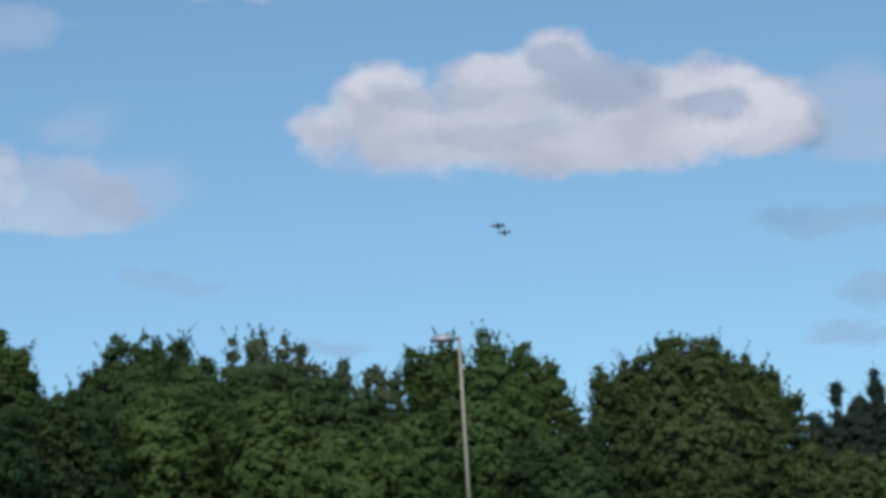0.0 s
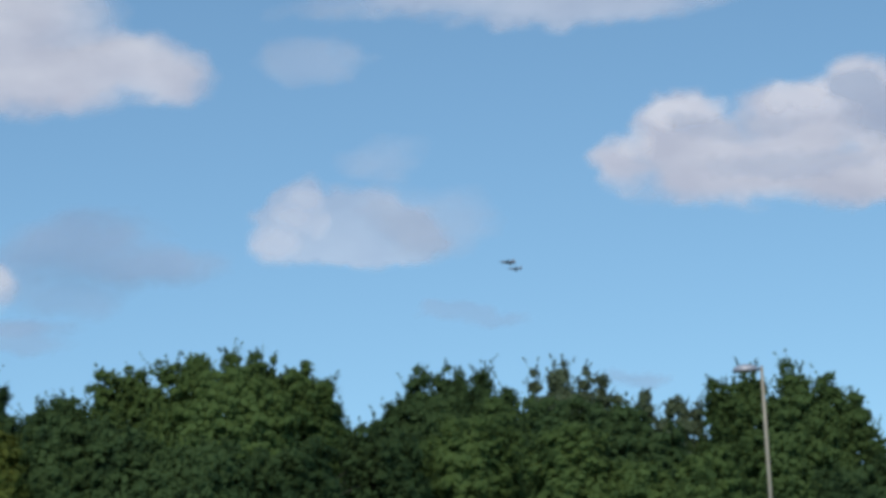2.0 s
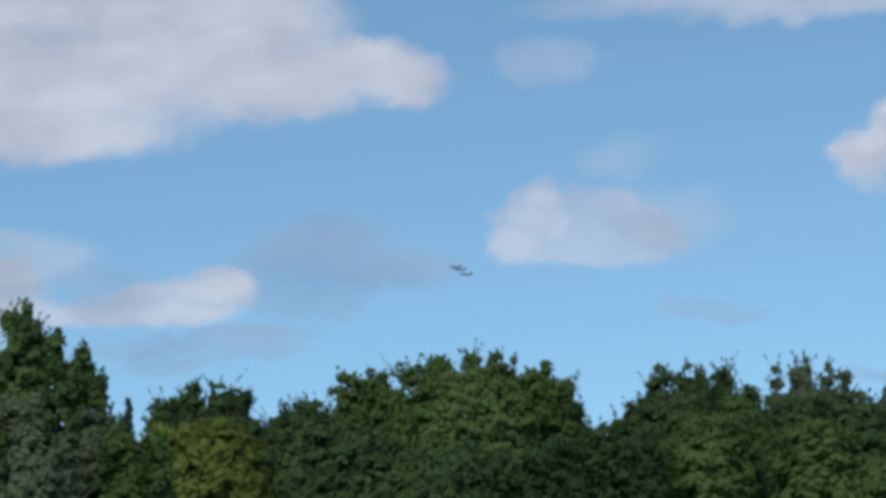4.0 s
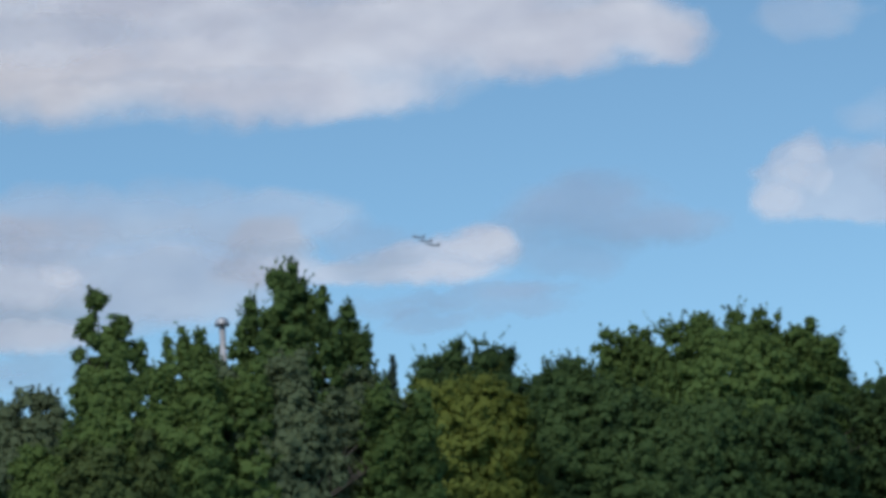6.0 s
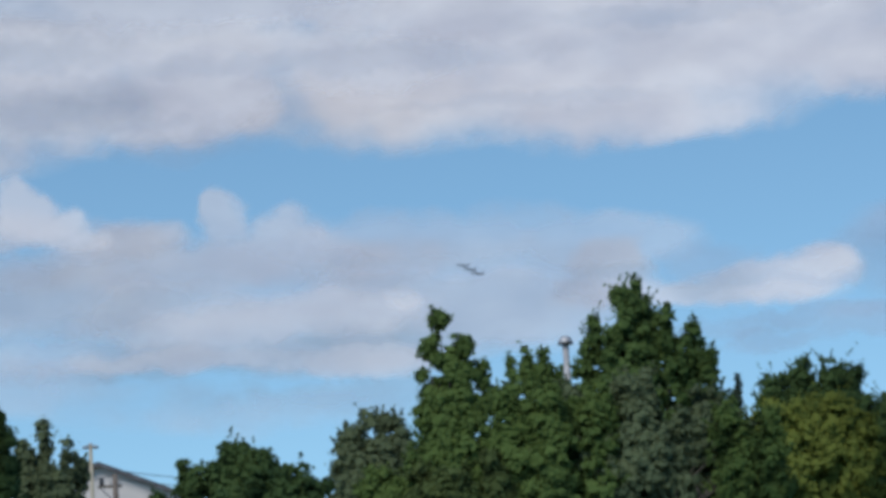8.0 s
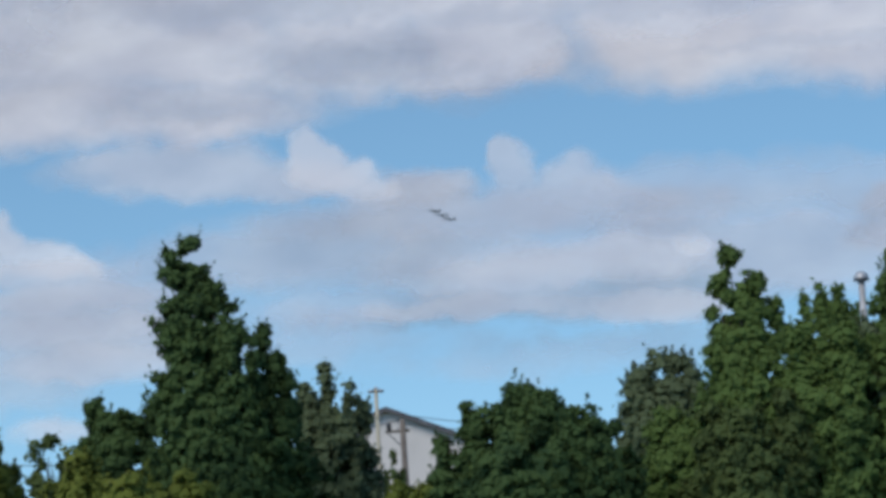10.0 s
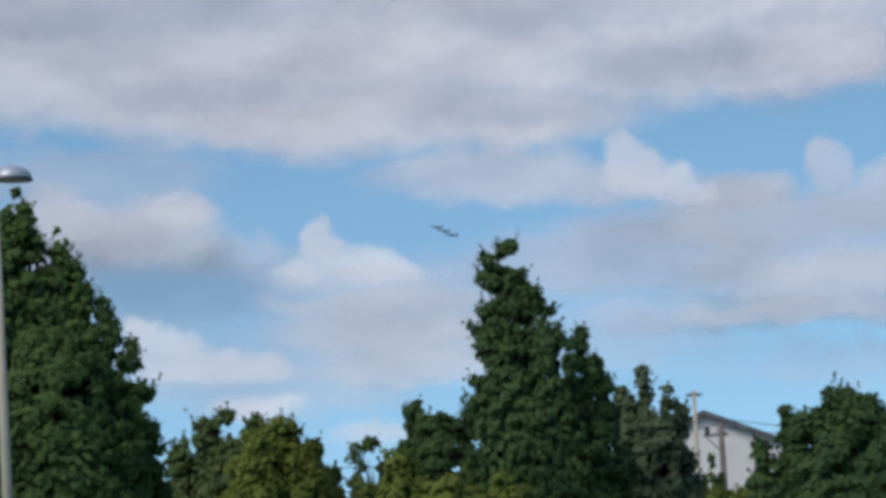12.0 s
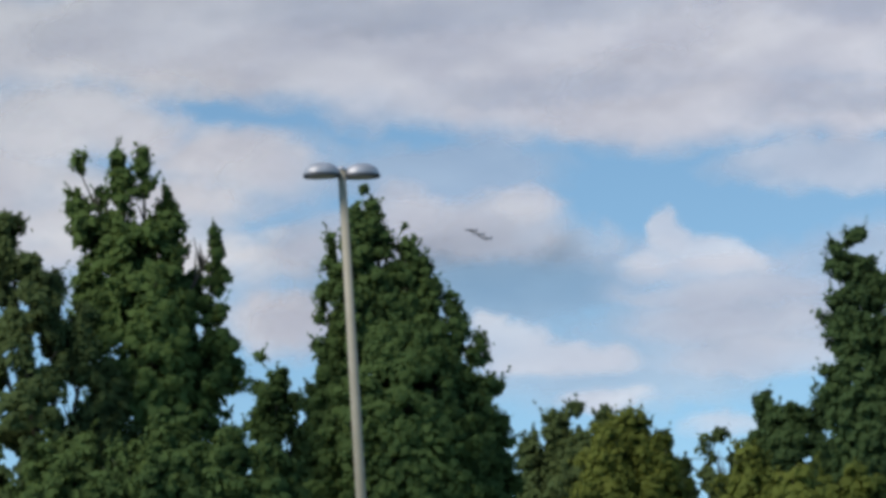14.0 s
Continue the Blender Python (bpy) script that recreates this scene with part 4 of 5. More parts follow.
build_tree("tree", "spreading dark tree beside the tall one", "dark", -35.75, 76, [
    (-0.63, 0.18, 6.32, 0.55, 2.59, 0.5), (0.04, -0.27, 6.5, 0.55, 2.56, 0.5), (0.93, 0.04, 6.6, 0.69, 2.52, 0.5), (0.23, -0.01, 5.83, 1.46, 2.55, 0.4),
    (-0.98, 0.05, 5.31, 0.55, 2.61, 0.5)], 56, sparse=0.26)
build_tree("bush", "yellow-green bush at the foot of the trees", "lime", -35.56, 68, [
    (-1.17, 0.17, 4.62, 0.76, 2.18, 0.4), (-0.14, 0.02, 4.27, 0.96, 2.13, 0.4), (1.29, 0.05, 4.13, 0.82, 2.06, 0.4), (-0.68, -0.01, 4.01, 0.66, 2.16, 0.42),
    (0.56, 0.1, 3.88, 0.87, 2.09, 0.42)], 57, category="bush")
build_tree("tree", "conical leafy green tree behind the lamp post", "green", -42.95, 66, [
    (-0.85, -0.05, 10.94, 0.21, 8.89, 0.6), (-0.87, 0.04, 10.61, 0.67, 7.11, 0.42), (-0.65, 0.09, 10.52, 0.53, 7.1, 0.5), (-1.23, -0.14, 10.31, 0.45, 7.12, 0.5),
    (0.16, 0.21, 9.62, 0.43, 7.06, 0.5), (-0.37, 0.24, 9.64, 0.96, 2.87, 0.45), (-1.46, 0.38, 9.04, 0.83, 2.92, 0.45), (0.61, -0.11, 8.57, 0.53, 2.82, 0.55),
    (1.02, -0.03, 7.91, 0.53, 2.8, 0.5), (1.43, -0.13, 7, 0.53, 2.78, 0.5), (1.72, -0.23, 6.35, 0.51, 2.76, 0.5), (-0.19, -0.97, 7.58, 2, 2.86, 0.45),
    (-2.03, -0.09, 7.15, 0.4, 2.94, 0.5), (-2.25, 0.2, 6.35, 0.55, 2.8, 0.45), (-1.9, -0.3, 6.7, 0.6, 2.8, 0.45),
    (-1.64, 0.1, 9.95, 0.35, 6.0, 0.4), (-1.87, 0.1, 8.68, 0.45, 4.7, 0.4), (-2.02, 0.1, 7.40, 0.5, 3.4, 0.4), (0.04, 0.1, 10.19, 0.35, 6.2, 0.4), (0.47, 0.1, 9.33, 0.4, 5.3, 0.4), (1.03, 0.1, 8.33, 0.42, 4.3, 0.4), (1.56, 0.1, 7.34, 0.42, 3.3, 0.4), (1.95, 0.1, 6.30, 0.42, 2.9, 0.4)], 58, sparse=0.3, shoots=0.12, leaf=0.115, big=0.44)
build_tree("tree", "small leafy tree beside the conical one", "green", -45.75, 68, [
    (-0.2, 0.12, 7.32, 0.33, 2.75, 0.6), (0.13, -0.17, 6.84, 0.49, 2.73, 0.5), (-0.36, 0.1, 6.08, 0.55, 2.76, 0.5), (0.58, -0.1, 6.56, 0.41, 2.71, 0.5), (0.85, 0.2, 6.15, 0.6, 2.7, 0.45), (0.33, 0.1, 7.2, 0.35, 2.7, 0.5), (-0.1, -0.2, 6.5, 0.55, 2.7, 0.45)], 59, sparse=0.24, leaf=0.115, big=0.44)
build_tree("bush", "round bush, dark green turning yellow-green", "olive", -39.49, 80, [
    (-1.25, -0.24, 6.63, 0.55, 2.55, 0.5), (-0.6, -0.2, 6.63, 0.65, 2.52, 0.5), (0.17, 0.12, 6.46, 0.65, 2.48, 0.5), (0.93, 0, 6.22, 0.73, 2.44, 0.45),
    (1.68, 0.03, 5.64, 0.65, 2.41, 0.45), (2.19, -0.03, 4.91, 0.58, 2.38, 0.45), (-1.87, -0.18, 5.81, 0.81, 2.58, 0.45), (-0.17, -0.02, 5.73, 2.1, 2.5, 0.4),
    (-1.6, 0.18, 5.46, 0.44, 2.57, 0.42), (-0.94, -0.14, 6.28, 0.47, 2.54, 0.42), (-0.42, 0.09, 5.4, 0.37, 2.51, 0.42), (-0.04, -0.07, 5.38, 0.29, 2.49, 0.42),
    (0.53, -0.16, 5.9, 0.53, 2.46, 0.42), (1.28, -0.09, 5.32, 0.53, 2.43, 0.42), (1.9, -0.17, 4.59, 0.41, 2.39, 0.42)], 60, category="bush")
build_tree("bush", "yellow-green willow bush with a feathery top", "lime", -38.92, 76, [
    (0.1, 0.5, 6.02, 1.15, 2.4, 0.42), (0.89, -0.11, 5.5, 0.84, 2.36, 0.45), (-0.65, -0.3, 5.65, 0.92, 2.44, 0.42), (-0.3, -0.25, 5.31, 0.51, 2.42, 0.42),
    (0.47, -0.24, 5.2, 0.55, 2.38, 0.42)], 61, category="bush")
build_tree("tree", "tall ragged green tree with side shoots", "fresh", -47.82, 64, [
    (-1.54, -0.1, 11.52, 0.34, 9.55, 0.5), (-0.74, -0.04, 11.58, 0.54, 7.91, 0.45), (-0.19, 0.05, 11.59, 0.47, 7.88, 0.5), (0.34, 0.25, 10.85, 0.52, 7.12, 0.5),
    (-0.96, 0.35, 10.77, 0.91, 7.42, 0.4), (-0.19, -0.35, 9.87, 1.36, 5.42, 0.4), (1.35, 0.03, 9.77, 0.26, 8.31, 0.6), (0.88, 0.3, 8.83, 0.71, 5.86, 0.5),
    (1.4, -0.2, 8.06, 0.49, 6.08, 0.5), (0.16, 0.55, 7.86, 1.55, 2.78, 0.4), (-1.51, -0.03, 9.05, 0.26, 7.94, 0.6)], 62, sparse=0.3, shoots=0.12, leaf=0.115, big=0.44)
build_tree("tree", "leafy tree, thin crown with light showing through", "olive", -49.85, 62, [
    (-0.8, 0.13, 10.39, 0.45, 7.79, 0.5), (-0.32, -0.08, 9.57, 0.45, 7.06, 0.5), (0.12, 0.06, 8.71, 0.5, 2.86, 0.5), (-1.31, 0.01, 9.96, 0.75, 2.93, 0.5),
    (-0.54, -0.55, 8.26, 1.38, 2.89, 0.4), (0.62, 0.2, 7.73, 0.75, 2.83, 0.45), (1.06, 0.32, 6.76, 1, 2.81, 0.4),
    (-0.83, 0.10, 10.19, 0.45, 2.9, 0.45), (-0.44, 0.10, 9.33, 0.5, 2.9, 0.45), (0.12, 0.10, 8.59, 0.55, 2.9, 0.45), (0.76, 0.10, 8.15, 0.55, 2.9, 0.45)], 63, sparse=0.13, leaf=0.115, big=0.44)
build_tree("bush", "green undergrowth between the tall trees", "green", -47.95, 60, [
    (0.41, -0.02, 5.38, 1.09, 2.42, 0.4), (1.54, -0.08, 5.09, 0.73, 2.36, 0.4), (-1.65, 0.65, 5.24, 1.45, 2.52, 0.4), (2.44, -0.09, 4.7, 0.73, 2.31, 0.4),
    (-0.63, 0.45, 4.94, 1.19, 2.47, 0.42), (0.96, -0.06, 4.87, 0.7, 2.39, 0.42), (1.97, -0.07, 4.47, 0.58, 2.34, 0.42)], 64, category="bush")
build_tree("bush", "broad green undergrowth joining the tall trees", "fresh", -21.24, 73, [
    (-4.82, -0.14, 5.02, 1.03, 1.97, 0.4), (-3.78, -0.36, 5.41, 0.81, 1.91, 0.4), (-2.48, -0.2, 6.51, 0.88, 1.84, 0.42), (-1.51, -0.22, 6.83, 0.81, 1.78, 0.42),
    (-0.33, -0.35, 6.83, 0.81, 1.71, 0.42), (0.86, 0.04, 6.91, 0.88, 1.64, 0.42), (4.22, -0.05, 6.27, 0.88, 1.44, 0.42), (5.23, -0.35, 5.91, 0.74, 1.37, 0.42),
    (-4.32, -0.22, 4.67, 0.63, 1.94, 0.42), (-3.18, 0.31, 5.05, 0.74, 1.87, 0.42), (-2.02, -0.22, 6.16, 0.6, 1.81, 0.42), (-0.94, -0.09, 6.47, 0.71, 1.75, 0.42),
    (0.24, 0.32, 6.47, 0.71, 1.67, 0.42), (4.7, -0.25, 5.62, 0.63, 1.41, 0.42)], 65, category="bush")
build_tree("hedge", "low dark hedge below the tall trees", "dark", -7.95, 134, [
    (-0.6, -0.13, 8.74, 1.46, 1.64, 0.25), (0.87, 0.49, 8.39, 1.62, 1.55, 0.25), (2.72, -0.94, 7.61, 1.95, 1.45, 0.25), (-2.38, -0.84, 8.17, 1.95, 1.74, 0.25),
    (-1.54, 0.47, 7.53, 1.1, 1.69, 0.42), (0.1, 0.18, 7.84, 0.96, 1.6, 0.42), (1.75, -0.28, 7.07, 1.16, 1.5, 0.42)], 66, category="hedge", leaf=0.19)
build_tree("hedge", "low green hedge between taller trees", "green", -4.99, 147, [
    (0.91, -0.03, 10.23, 1.35, 0.5, 0.28), (-0.71, -0.32, 10.47, 1.28, 0.5, 0.28), (6.35, 0.56, 9.61, 1.43, 0.5, 0.28), (9.81, 0.9, 7.77, 2.14, 0.5, 0.25),
    (-8.99, -0.86, 8.86, 2.14, 0.7, 0.25), (-10.12, 0.03, 9.51, 1.43, 0.77, 0.28), (-7.57, -0.56, 8.19, 1.78, 0.61, 0.25), (-9.6, -0.08, 8.25, 0.83, 0.73, 0.42),
    (-8.33, 0.24, 7.59, 0.98, 0.65, 0.42), (0.06, 0.22, 9.62, 1.05, 0.5, 0.42), (8, -0.62, 7.23, 2.02, 0.5, 0.42)], 67, category="hedge", leaf=0.21)
build_tree("bush", "dark bush filling the dip between trees", "dark", -11.20, 123, [
    (-6.26, -0.2, 9.95, 1.19, 2.5, 0.28), (-7.27, -0.09, 9.58, 1.19, 2.55, 0.28), (-8.52, -0.14, 9.48, 1.19, 2.62, 0.28), (-5.05, 0.27, 9.33, 1.49, 2.43, 0.25),
    (6.88, 0.43, 7.98, 1.49, 1.75, 0.28), (8.19, -0.29, 7.53, 1.79, 1.67, 0.25), (-7.93, -0.05, 8.9, 0.82, 2.59, 0.42), (-6.81, -0.3, 9.01, 0.7, 2.52, 0.42),
    (-5.7, -0.11, 8.82, 0.82, 2.46, 0.42), (7.48, 0.39, 7.03, 0.88, 1.71, 0.42)], 68, category="bush", leaf=0.19)
build_tree("bush", "dark green bush below the conifers", "olive", 7.84, 140, [
    (-1.96, 0, 4.24, 1.7, 0.5, 0.25), (-0.32, 0.11, 3.86, 2.04, 0.5, 0.25), (1.89, 0.21, 3.71, 2.38, 0.5, 0.25), (-1.19, 0.07, 3.3, 1.07, 0.5, 0.42),
    (0.74, 0.41, 3.17, 1.36, 0.5, 0.42)], 69, category="bush", leaf=0.21)
build_tree("shrub", "thin bare-twigged shrub beside the bushes", "olive", -37.28, 80, [
    (0.16, -0.1, 5.79, 0.42, 2.33, 0.5), (-0.17, -0.09, 5.42, 0.48, 2.34, 0.5), (0.53, 0.13, 5.54, 0.32, 2.31, 0.5), (-0.04, -0, 5.07, 0.29, 2.34, 0.42),
    (0.32, 0.15, 5.21, 0.33, 2.32, 0.42)], 70, category="shrub", sparse=-0.02, shoots=0.4)
build_tree("shrub", "thin shrub growing against the house", "olive", -30.62, 125, [
    (0.16, -0.12, 6.83, 0.33, 2, 0.5), (0.49, 0.1, 5.96, 0.35, 1.98, 0.5), (-0.2, -0.01, 5.76, 0.3, 2.02, 0.5), (0.27, -0.01, 5.44, 0.4, 1.99, 0.42)], 71, category="shrub", sparse=0.0, shoots=0.4)
build_tree("hedge", "low clipped pale green hedge before the house", "lime", -30.48, 118, [
    (0.1, 0.33, 5.01, 0.86, 1.97, 0.3), (1.23, -0.32, 4.99, 0.86, 1.91, 0.3), (-0.93, 0.01, 5.02, 0.72, 2.02, 0.3), (-0.45, -0.18, 4.49, 0.73, 1.99, 0.42),
    (0.63, -0.12, 4.48, 0.79, 1.94, 0.42)], 72, category="hedge", shoots=0.0)


# ---- street lamps ----
def lamp_dome(parent, m, length, width, height):
    """A lamp head: a shell shaped like half an egg with a flat rim and a shallow glass bowl below."""
    bm = bmesh.new()
    rows, cols = 7, 20
    grid = []
    for i in range(rows + 1):
        v = 0.5 * math.pi * i / rows
        ring = []
        for k in range(cols):
            u = 2 * math.pi * k / cols
            ring.append(bm.verts.new(m @ Vector((0.5 * length * math.cos(u) * math.cos(v) ** 0.8, 0.5 * width * math.sin(u) * math.cos(v) ** 0.8,
                                                 height * math.sin(v)))))
        grid.append(ring)
    for a, b in zip(grid, grid[1:]):
        for k in range(cols):
            f = bm.faces.new((a[k], a[(k + 1) % cols], b[(k + 1) % cols], b[k]))
            f.smooth = True
    bm.faces.new(grid[0][::-1])
    bmesh.ops.remove_doubles(bm, verts=bm.verts, dist=0.002)
    head = part("lamp_head", bm, "head", parent, "domed grey aluminium lamp head")
    rim = bmesh.new()
    loops = []
    for z, g in ((-0.035, 1.0), (-0.035, 1.03), (0.012, 1.03), (0.012, 1.0)):
        loops.append([rim.verts.new(m @ Vector((0.5 * length * g * math.cos(2 * math.pi * k / cols),
                                                0.5 * width * g * math.sin(2 * math.pi * k / cols), z))) for k in range(cols)])
    for a, b in zip(loops, loops[1:] + loops[:1]):
        for k in range(cols):
            rim.faces.new((a[k], a[(k + 1) % cols], b[(k + 1) % cols], b[k]))
    part("rim", rim, "dark_metal", head, "dark rim")
    bowl = bmesh.new()
    bmesh.ops.create_uvsphere(bowl, u_segments=16, v_segments=8, radius=0.5)
    bmesh.ops.transform(bowl, matrix=m @ Matrix.Translation((0, 0, -0.02)) @ Matrix.Diagonal((length * 0.8, width * 0.8, 0.09, 1)), verts=bowl.verts)
    part("lens", bowl, "lens", head, "frosted lens")


def street_lamp(label, place, height, turn, heads, radius, length=0.72, width=0.6, dome=0.27, arm=0.06, paint="pole", lean=0.0, lean_way=0.0):
    root = new("street_lamp")
    root.matrix_world = pose(place[0], place[1], 0, 0, 0, lean_way) @ pose(0, 0, 0, 0, lean, turn - lean_way)
    part("pole", lathe([(0, 0, -0.1, radius * 1.25), (0, 0, height * 0.5, radius * 1.08), (0, 0, height + 0.03, radius * 0.85)], 14), paint, root,
         "weathered tapered pole")
    part("base_plate", lathe([(0, 0, -0.05, radius * 2.2), (0, 0, 0.05, radius * 2.2), (0, 0, 0.09, radius * 1.5)], 14), "dark_metal", root)
    for side in heads:
        bm = bmesh.new()
        limb(bm, (side * radius * 0.5, 0, height - 0.05), (side * (radius + arm + 0.1), 0, height - 0.02), 0.05, 0.04, 8)
        part("bracket", bm, "dark_metal", root)
        lamp_dome(root, pose(side * (radius + arm + length / 2), 0, height - 0.06), length, width, dome)
    part("cap", lathe([(0, 0, height + 0.03, radius * 0.95), (0, 0, height + 0.08, radius * 0.9), (0, 0, height + 0.1, radius * 0.4)], 14), "head", root)
    return tagged(root, label, "street lamp", "street lamps")


street_lamp("tall parking-lot lamp with two domed heads", (-35.93, 37.59), 9.03, 73.0, (-1, 1), 0.082, length=0.68, width=0.54, dome=0.22, arm=-0.03, lean=-0.8, lean_way=43.9)
street_lamp("tall street lamp with one domed head", (0.41, 110.00), 8.77, -0.2, (-1,), 0.068, length=1.0, width=0.7, dome=0.25)
street_lamp("street lamp with a mushroom-shaped head, beyond the trees", (-28.81, 74.63), 8.63, 111.1, (1,), 0.11, length=0.55, width=0.42, dome=0.22, arm=-0.3, paint='head')
street_lamp("slim lamp post with a small flat head", (-53.76, 90.19), 7.95, 30.8, (-1, 1), 0.075, length=0.22, width=0.3, dome=0.06, arm=0.0)


# ---- utility poles and wires ----
def utility_pole(place, height, turn):
    root = new("utility_pole")
    root.matrix_world = pose(place[0], place[1], 0, 0, 0, turn)
    part("pole", lathe([(0, 0, -0.2, 0.17), (0.02, 0, height * 0.5, 0.15), (0, 0, height, 0.12)], 12), "timber", root)
    bm = block((1.1, 0.1, 0.12), pose(-0.25, 0.14, height - 0.55), 0.01)
    part("crossarm", bm, "timber", root)
    bm = bmesh.new()
    limb(bm, (-0.7, 0.14, height - 0.6), (-0.08, 0.1, height - 1.25), 0.03, 0.03)
    part("brace", bm, "dark_metal", root)
    part("transformer", lathe([(-0.62, 0.14, height - 0.5, 0.07), (-0.62, 0.14, height - 0.45, 0.11), (-0.62, 0.14, height - 0.2, 0.11), (-0.62, 0.14, height - 0.15, 0.05)], 12), "dark_metal", root,
         "dark can fixed to the crossarm")
    for x in (-0.2, 0.2):
        part("insulator", lathe([(x, 0.14, height - 0.49, 0.03), (x, 0.14, height - 0.42, 0.045), (x, 0.14, height - 0.36, 0.025)], 8), "lens", root)
    return tagged(root, "weathered wooden utility pole with a short crossarm", "utility pole", "utility poles")


def wire(a, b, sag, radius=0.02):
    bm = bmesh.new()
    a, b = Vector(a), Vector(b)
    pts = [a.lerp(b, k / 16) - Vector((0, 0, 4 * sag * (k / 16) * (1 - k / 16))) for k in range(17)]
    for p, q in zip(pts, pts[1:]):
        limb(bm, p, q, radius, radius, 5)
    ob = part("overhead_wire", bm, "dark_metal", None)
    return tagged(ob, "thin dark overhead wire between utility poles", "wire", "overhead wires")


utility_pole((-65.68, 112.19), 8.13, 30.3)
wire((-65.67, 112.19, 8.31), (-67.09, 134.16, 8.48), 0.3)
wire((-65.69, 112.18, 7.92), (-67.11, 134.15, 8.12), 0.3)
wire((-80.21, 102.31, 6.99), (-65.62, 112.22, 8.11), 0.6)


# ---- houses ----
def gable_house(label, place, turn, half, eave, peak, depth, name="house"):
    """A plain house seen on its gable: walls of pale boards, a dark shingled roof with overhang and trim."""
    root = new(name)
    root.matrix_world = pose(place[0], place[1], 0, 0, 0, turn)
    bm = bmesh.new()
    prof = [(-half, -0.2), (half, -0.2), (half, eave), (0, peak), (-half, eave)]
    f = [bm.verts.new((x, 0, z)) for x, z in prof]
    g = [bm.verts.new((x, depth, z)) for x, z in prof]
    bm.faces.new(f)
    bm.faces.new(g[::-1])
    for k in range(5):
        bm.faces.new((f[k], g[k], g[(k + 1) % 5], f[(k + 1) % 5]))
    wall = part("wall", bm, "siding", root, "pale board-clad gable wall")
    slope = math.atan2(peak - eave, half)
    run = (half + 0.5) / math.cos(slope)
    for side in (-1, 1):
        mid = Vector((side * (half + 0.5) / 2, depth / 2, peak - (half + 0.5) / 2 * math.tan(slope) + 0.12))
        m = Matrix.Translation(mid) @ Matrix.Rotation(side * slope, 4, "Y")
        part("roof", block((run, depth + 0.8, 0.11), m, 0.02), "roofing", root, "dark shingle roof slope")
        m2 = Matrix.Translation(mid + Vector((0, -depth / 2 - 0.42, -0.08))) @ Matrix.Rotation(side * slope, 4, "Y")
        part("bargeboard", block((run, 0.04, 0.2), m2), "roofing", root)
    z = 0.3
    while z < peak - 0.4:
        w = half if z < eave else half * (peak - z) / (peak - eave)
        part("siding_board", block((2 * w - 0.04, 0.03, 0.297), Matrix.Translation((0, -0.012, z)) @ Matrix.Rotation(radians(-0.5), 4, "X")), "siding", wall)
        z += 0.3
    return tagged(root, label, "house", "")


gable_house("pale gabled house with a dark roof", (-76.56, 128.99), 30.7, 5.5, 7.36, 9.66, 9, "house")
gable_house("white shed glimpsed between the trees", (10.83, 189.69), -3.3, 2.2, 4.60, 5.40, 5, "shed")


# ---- aircraft ----
def wing(bm, root_x, root_chord, tip_x, tip_chord, y0, y1, z0, z1, thick):
    """A tapered aerofoil slab from the root (y0) to the tip (y1)."""
    sec = []
    for x, c, y, z, t in ((root_x, root_chord, y0, z0, thick), (tip_x, tip_chord, y1, z1, thick * 0.4)):
        sec.append([bm.verts.new(p) for p in ((x, y, z), (x - 0.3 * c, y, z + 0.5 * t), (x - c, y, z), (x - 0.3 * c, y, z - 0.5 * t))])
    for k in range(4):
        bm.faces.new((sec[0][k], sec[0][(k + 1) % 4], sec[1][(k + 1) % 4], sec[1][k]))
    bm.faces.new(sec[0][::-1])
    bm.faces.new(sec[1])
    return bm


def build_aircraft():
    """A small jet, nose along +x: pointed fuselage, swept wings, tailplanes, fin, canopy and intakes."""
    root = new("jet_aircraft")
    turn = Matrix.Rotation(radians(90), 4, "Y")
    rings = [(0, 0, -7.0, 0.45), (0, 0, -6.0, 0.62), (0, 0, -2.5, 0.85), (0, 0, 0.5, 0.9), (0, 0, 3.0, 0.72), (0, 0, 5.2, 0.42), (0, 0, 7.2, 0.06)]
    fus = part("fuselage", lathe(rings, 16, None, turn), "airframe", root)
    part("exhaust", lathe([(0, 0, -7.5, 0.36), (0, 0, -7.0, 0.46)], 14, None, turn), "dark_metal", fus)
    bm = bmesh.new()
    bmesh.ops.create_uvsphere(bm, u_segments=14, v_segments=8, radius=1.0)
    bmesh.ops.transform(bm, matrix=Matrix.Translation((2.9, 0, 0.62)) @ Matrix.Diagonal((1.6, 0.42, 0.55, 1)), verts=bm.verts)
    part("canopy", bm, "canopy", root, "dark glazed canopy")
    for s in (-1, 1):
        part("wing", wing(bmesh.new(), 1.6, 4.2, -1.9, 1.4, s * 0.7, s * 4.8, -0.15, -0.25, 0.45), "airframe", root)
        part("tailplane", wing(bmesh.new(), -4.9, 2.0, -6.6, 0.9, s * 0.5, s * 2.4, 0.1, 0.1, 0.22), "airframe", root)
        part("intake", block((2.4, 0.5, 0.8), Matrix.Translation((0.9, s * 0.95, 0.0)), 0.15), "airframe", root)
    fin = wing(bmesh.new(), -3.9, 2.9, -6.3, 1.2, 0.5, 3.0, 0, 0, 0.25)
    bmesh.ops.rotate(fin, cent=(0, 0, 0), matrix=Matrix.Rotation(radians(90), 3, "X"), verts=fin.verts)
    part("fin", fin, "airframe", root)
    return tagged(root, "small dark grey jet aircraft flying in echelon formation", "aircraft", "aircraft in formation")


jet_lead = build_aircraft()
jet_middle = copy_thing(jet_lead, Matrix())
jet_rear = copy_thing(jet_lead, Matrix())


